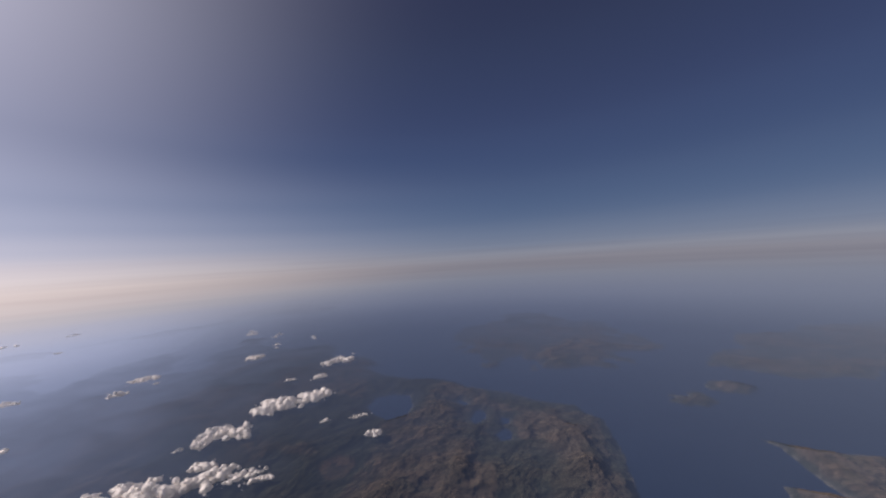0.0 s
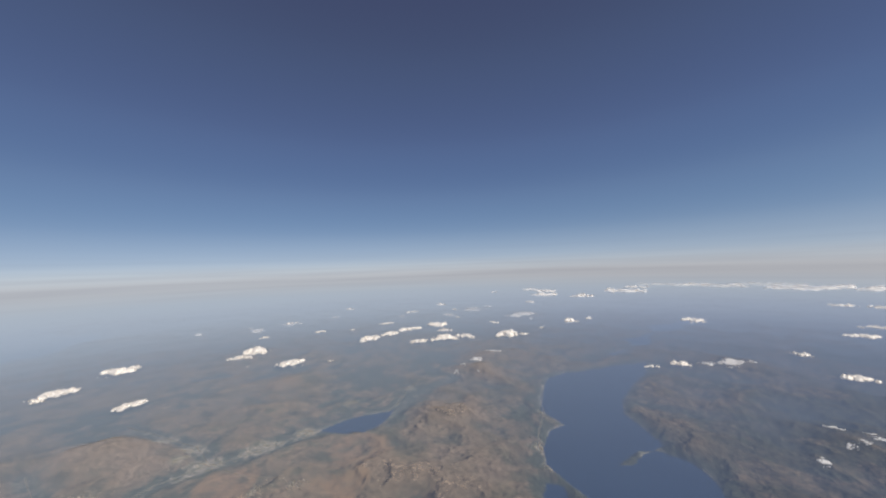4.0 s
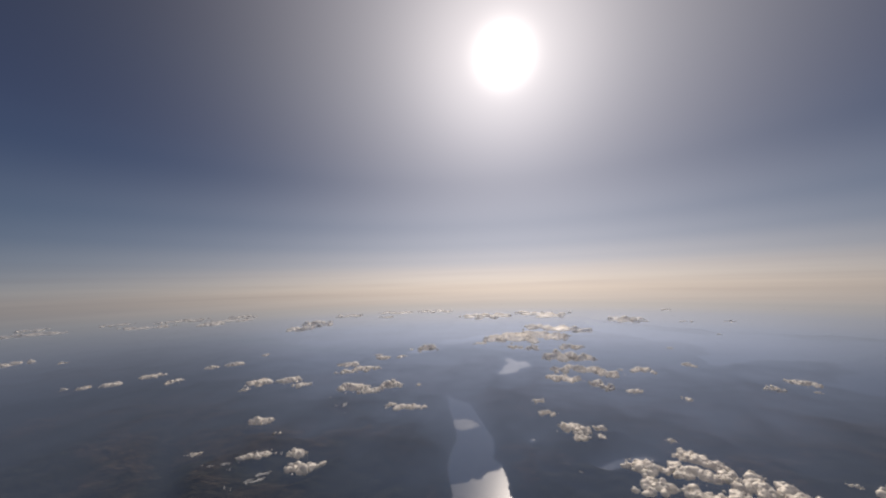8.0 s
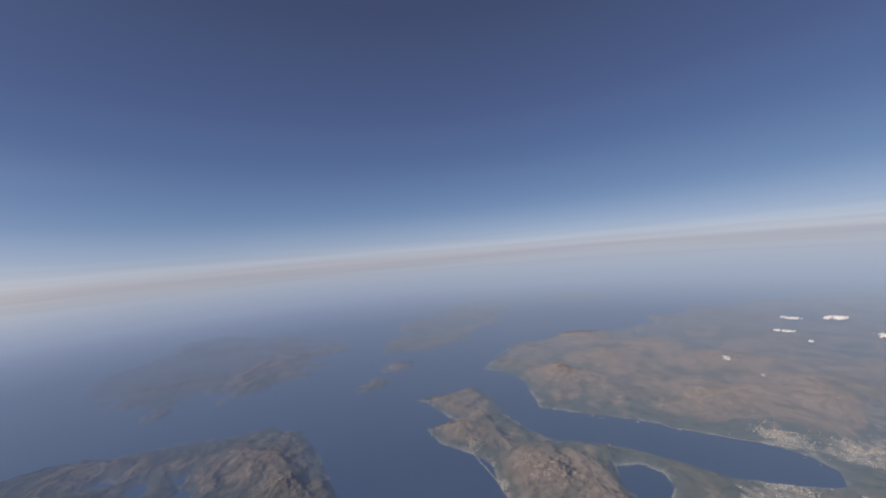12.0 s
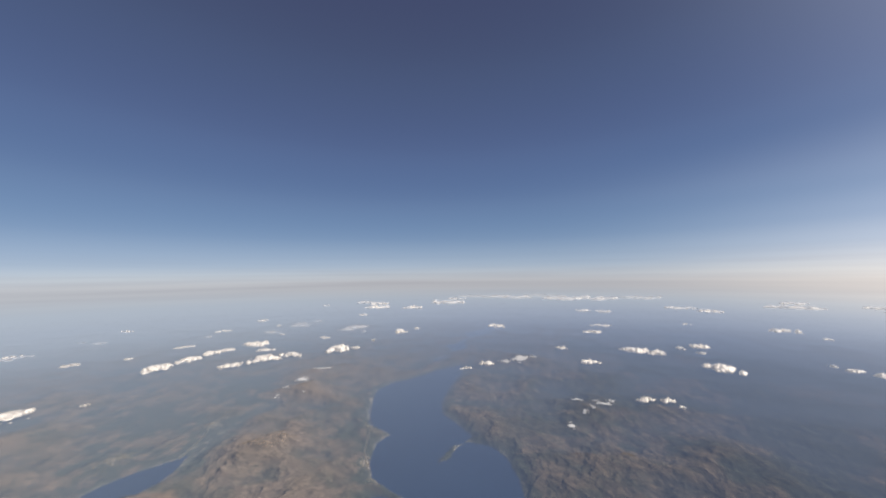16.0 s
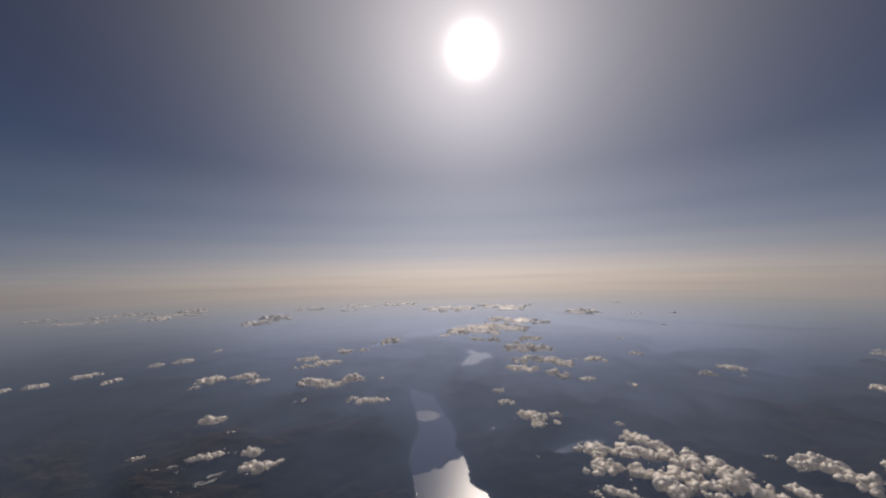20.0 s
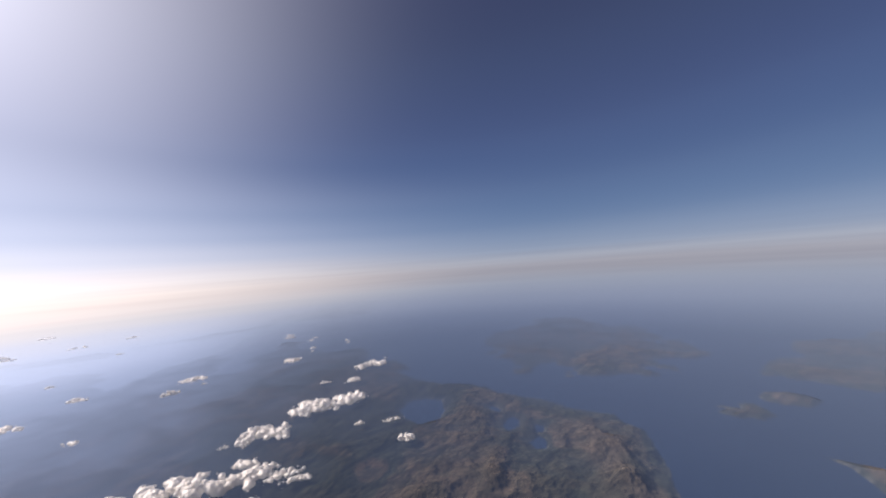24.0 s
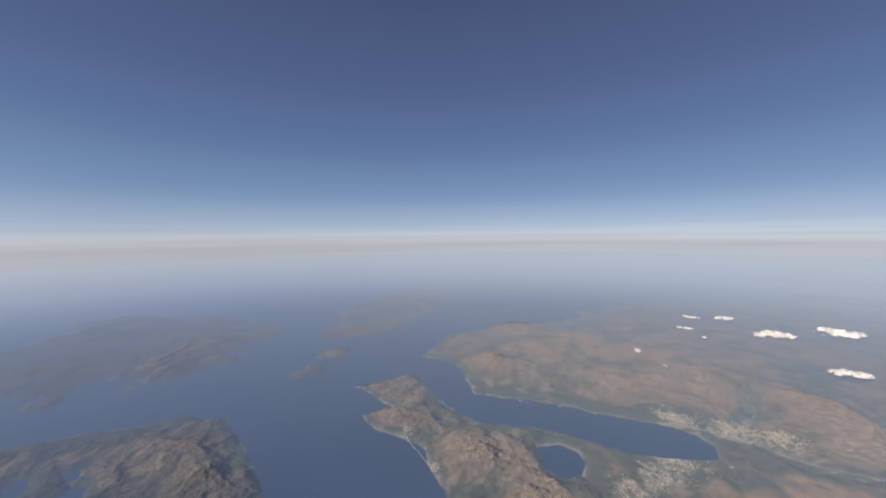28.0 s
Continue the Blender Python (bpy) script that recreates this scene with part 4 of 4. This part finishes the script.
for row in CLOUDS_NORTH_FAR:
    cloud(row, rng, "far pale cloud scrap above hazy mountains", "far northern clouds")
for row in CLOUDS_EAST + CLOUDS_EAST_B:
    cloud(row, rng, "small white cumulus cloud over mountain massif and fjord", "clouds over the eastern massif")
for row in CLOUDS_EAST_RIGHT:
    cloud(row, rng, "compact white cumulus cloud over dark forested hills", "clouds over the eastern hills")
for row in CLOUDS_HORIZON + CLOUDS_HORIZON_B:
    cloud(row, rng, "long pale cloud streak near the hazy horizon", "clouds near the horizon")


# ---- snow ----
def snow_patch(x, y, wide, long_, rng):
    """A ragged sheet of old snow that lies on the slope."""
    turn = math.atan2(x, y)
    n, m = (34, 26) if wide > 6 else (14, 10)
    seed = rng.uniform(0, 90)
    u, v = np.meshgrid(np.linspace(-1, 1, n), np.linspace(-1, 1, m))
    lx, ly = 0.52 * wide * u.ravel(), 0.52 * long_ * v.ravel()
    gx, gy = x + lx * math.cos(turn) + ly * math.sin(turn), y - lx * math.sin(turn) + ly * math.cos(turn)
    gz = landform(gx, gy)[0] + drop(gx, gy)
    lean = rng.uniform(-0.9, 0.9)
    along, across = u.ravel() + lean * v.ravel(), v.ravel() - lean * u.ravel()
    streaks = fractal(along * 1.6 + seed, across * 4.5, 4, 5)
    keep = 0.75 * (u.ravel() ** 2 + v.ravel() ** 2) + 3.6 * (streaks - 0.5) < 0.33
    faces = []
    for j in range(m - 1):
        for i in range(n - 1):
            q = (j * n + i, j * n + i + 1, (j + 1) * n + i + 1, (j + 1) * n + i)
            if all(keep[list(q)]):
                faces.append(q)
    if not faces:
        faces = [(4 * n + 6, 4 * n + 7, 5 * n + 7, 5 * n + 6)]
    base = Vector((x, y, height_at(x, y)))

    def sheet(name, quads):
        used = sorted({i for q in quads for i in q})
        index = {v_: k for k, v_ in enumerate(used)}
        top = [(gx[i] - base.x, gy[i] - base.y, max(gz[i], drop(gx[i], gy[i])) - base.z + 0.28) for i in used]
        low = [(a, b, c - 0.45) for a, b, c in top]
        k = len(top)
        fs = [tuple(index[i] for i in q) for q in quads]
        edges = {(a, b) for q in fs for a, b in zip(q, q[1:] + q[:1])}
        rim = [(b, a, a + k, b + k) for a, b in sorted(edges) if (b, a) not in edges]
        return new(name, mesh_of(name, top + low, fs + rim + [tuple(i + k for i in reversed(q)) for q in fs], [SNOW], True))

    # quads that touch lie in one sheet; smaller streaks belong to the largest
    left, sets = set(faces), []
    while left:
        todo, group_of = [min(left)], []
        left.discard(todo[0])
        while todo:
            q = todo.pop()
            group_of.append(q)
            for o in [o for o in left if set(o) & set(q)]:
                left.discard(o)
                todo.append(o)
        sets.append(sorted(group_of))
    sets.sort(key=len, reverse=True)
    ob = sheet("snow_patch", sets[0])
    ob.location = base
    for group_of in sets[1:8]:
        sheet("streak", group_of).parent = ob
    return tagged(ob, "ragged patch of old white snow on a bare mountain slope", "snow", "snow patches")


for row in SNOW_0 + SNOW_1:
    snow_patch(*row, rng)


# ---- towns, roads ----
def house_shape(w, d, h, ridge):
    v = [(-w, -d, -0.3), (w, -d, -0.3), (w, d, -0.3), (-w, d, -0.3), (-w, -d, h), (w, -d, h), (w, d, h), (-w, d, h), (-w, 0, h + ridge), (w, 0, h + ridge)]
    f_ = [(0, 1, 5, 4), (2, 3, 7, 6), (1, 2, 6, 9, 5), (3, 0, 4, 8, 7), (4, 5, 9, 8), (6, 7, 8, 9)]
    return v, f_, [0, 0, 0, 0, 1, 1]


def town(places, count, label, rng, big=1.0):
    px, py = [], []
    while len(px) < count * 2:
        tx, ty, tr = rng.choice(places)
        px.append(rng.gauss(tx, tr * 0.5))
        py.append(rng.gauss(ty, tr * 0.4))
    px, py = np.array(px), np.array(py)
    h, dry, vale, big_, hill, crags = landform(px, py)
    ok = np.where((dry > 0.7) & (fractal(px / 4, py / 4, 2, 13) > 0.42))[0][:count]
    vs, fs, sl = [], [], []
    for i in ok:
        w, d = big * rng.uniform(0.1, 0.3), big * rng.uniform(0.07, 0.16)
        v, f_, s = house_shape(w, d, big * rng.uniform(0.06, 0.13), big * 0.05)
        a = rng.choice((0.4, 1.97, 0.9)) + rng.gauss(0, 0.15)
        c, si, z0 = math.cos(a), math.sin(a), h[i] + drop(px[i], py[i])
        at = len(vs)
        vs += [(px[i] + c * x - si * y, py[i] + si * x + c * y, z0 + z) for x, y, z in v]
        fs += [tuple(at + k for k in q) for q in f_]
        roof = rng.choice((1, 1, 2))
        sl += [0, 0, 0, 0, roof, roof]
    ob = new("houses", mesh_of("houses", vs, fs, [PALE_WALL, DARK_ROOF, PALE_ROOF], False, sl))
    return tagged(ob, label, "houses", kind="stuff")


town(TOWNS[:3], 1500, "dense pale houses of a town at the fjord's head", rng, 1.5)
town(TOWNS[3:6], 380, "pale houses and sheds of the southern shore town", rng, 1.6)
town(TOWNS[6:10], 600, "scattered pale farmhouses along the wide valley", rng, 1.4)
town(TOWNS[10:], 700, "scattered shore farms and hamlets by the fjords", rng, 1.3)


def ribbon(name, line, width, mat, lift, label, category, kind="structure"):
    pts = []
    for (ax, ay), (bx, by) in zip(line, line[1:]):
        n = max(2, int(math.hypot(bx - ax, by - ay) / 1.5))
        pts += [(ax + (bx - ax) * i / n, ay + (by - ay) * i / n) for i in range(n)]
    pts.append(line[-1])
    x, y = np.array([p[0] for p in pts], float), np.array([p[1] for p in pts], float)
    sway = 1.6
    x2 = x + sway * (fractal(x / 9, y / 9, 2, 77) - 0.5) * (len(line) > 2)
    y2 = y + sway * (fractal(x / 9, y / 9, 2, 78) - 0.5) * (len(line) > 2)
    tx, ty = np.gradient(x2), np.gradient(y2)
    ln = np.hypot(tx, ty) + 1e-9
    nx, ny = -ty / ln * width / 2, tx / ln * width / 2
    z = np.maximum(landform(x2, y2)[0], 0.05) + drop(x2, y2) + lift
    vs, fs = [], []
    for i in range(len(x2)):
        vs += [(x2[i] + nx[i], y2[i] + ny[i], z[i]), (x2[i] - nx[i], y2[i] - ny[i], z[i]), (x2[i] + nx[i], y2[i] + ny[i], z[i] - 0.3), (x2[i] - nx[i], y2[i] - ny[i], z[i] - 0.3)]
        if i:
            a, b = 4 * i - 4, 4 * i
            fs += [(a, a + 1, b + 1, b), (a + 2, a, b, b + 2), (a + 1, a + 3, b + 3, b + 1)]
    ob = new(name, mesh_of(name, vs, fs, [mat]))
    return tagged(ob, label, category, kind=kind)


ROADS = [[(117, -261), (96, -270), (81, -276), (55, -291), (30, -300), (-5, -293), (-34, -304), (-62, -303), (-104, -296), (-141, -297)],
         [(29, -312), (23, -346), (30, -389)], [(-63, -306), (-62, -343), (-41, -402), (-26, -444)], [(-92, -218), (-90, -240), (-76, -262), (-66, -285)],
         [(52, -235), (54, -215), (50, -195), (60, -178)], [(-230, -128), (-250, -142), (-294, -159), (-312, -172), (-356, -192)], [(-205, -278), (-240, -296), (-256, -310), (-290, -318)],
         [(-186, 62), (-196, 80), (-203, 97)], [(190, -138), (174, -134), (152, -130)]]
for line in ROADS:
    ribbon("road", line, 0.6, ASPHALT, 0.12, "thin pale road winding along the shore and valley", "road")
ribbon("runway", [(66, -171), (54, -199)], 0.9, ASPHALT, 0.15, "straight grey runway beside the shore town", "runway")


# ---- smoke over the western coast ----
def plume(x, y, tall, lean):
    """A thin column of smoke, wider and ragged towards its top."""
    ring, rise_by = 8, 9
    verts, faces = [], []
    for k in range(rise_by):
        u = k / (rise_by - 1)
        wide = 0.2 + 0.6 * u ** 0.8 * (1 + 0.35 * math.sin(7 * u)) * (1 - 0.55 * max(0.0, u - 0.75) / 0.25)
        verts += [(lean * u ** 1.5 + wide * math.cos(2 * math.pi * i / ring + 0.3 * k), 0.8 * wide * math.sin(2 * math.pi * i / ring + 0.3 * k), tall * u) for i in range(ring)]
        if k:
            a, b = (k - 1) * ring, k * ring
            faces += [(a + i, a + (i + 1) % ring, b + (i + 1) % ring, b + i) for i in range(ring)]
    faces += [tuple(reversed(range(ring))), tuple(range((rise_by - 1) * ring, rise_by * ring))]
    ob = new("smoke_plume", mesh_of("smoke_plume", verts, faces, [SMOKE], True))
    ob.location = (x, y, height_at(x, y))
    return tagged(ob, "thin pale smoke plume rising behind the coastal hills", "smoke")


plume(226, -447, 13.0, 2.5)


# ---- large sheds on the shore ----
def shed(x, y, long_, turn):
    """A long industrial hall with a low gabled roof."""
    ob = new("warehouse")
    ob.matrix_world = pose(x, y, height_at(x, y), 0, 0, turn)
    v, f_, s = house_shape(long_ / 2, 0.3, 0.22, 0.1)
    wall = new("wall", mesh_of("wall", v, [q for q, k in zip(f_, s) if k == 0], [PALE_WALL]))
    roof_v = [(a * 1.04, b * 1.1, c) for a, b, c in v[4:]]
    roof = new("roof", mesh_of("roof", roof_v + [(a, b, c + 0.03) for a, b, c in roof_v], [(0, 1, 5, 4), (2, 3, 4, 5), (6, 10, 11, 7), (8, 11, 10, 9), (0, 6, 7, 1), (2, 8, 9, 3)], [PALE_ROOF]))
    wall.parent = roof.parent = ob
    return tagged(ob, "long pale warehouse with a low metal roof by the shore", "warehouse", "warehouses on the shore")


SHEDS = [(161, -238.5, 2.6, 20), (155, -240.5, 3.4, 20), (134, -253.5, 2.2, 30), (110, -263, 2.4, 20), (52, -280.5, 2.0, 60), (45, -278.5, 1.8, 70), (27, -254, 1.6, 20), (66, -221, 1.8, 15), (61, -188, 2.0, 68), (58, -194, 1.6, 68)]
for x, y, long_, turn in SHEDS:
    shed(x, y, long_, turn)
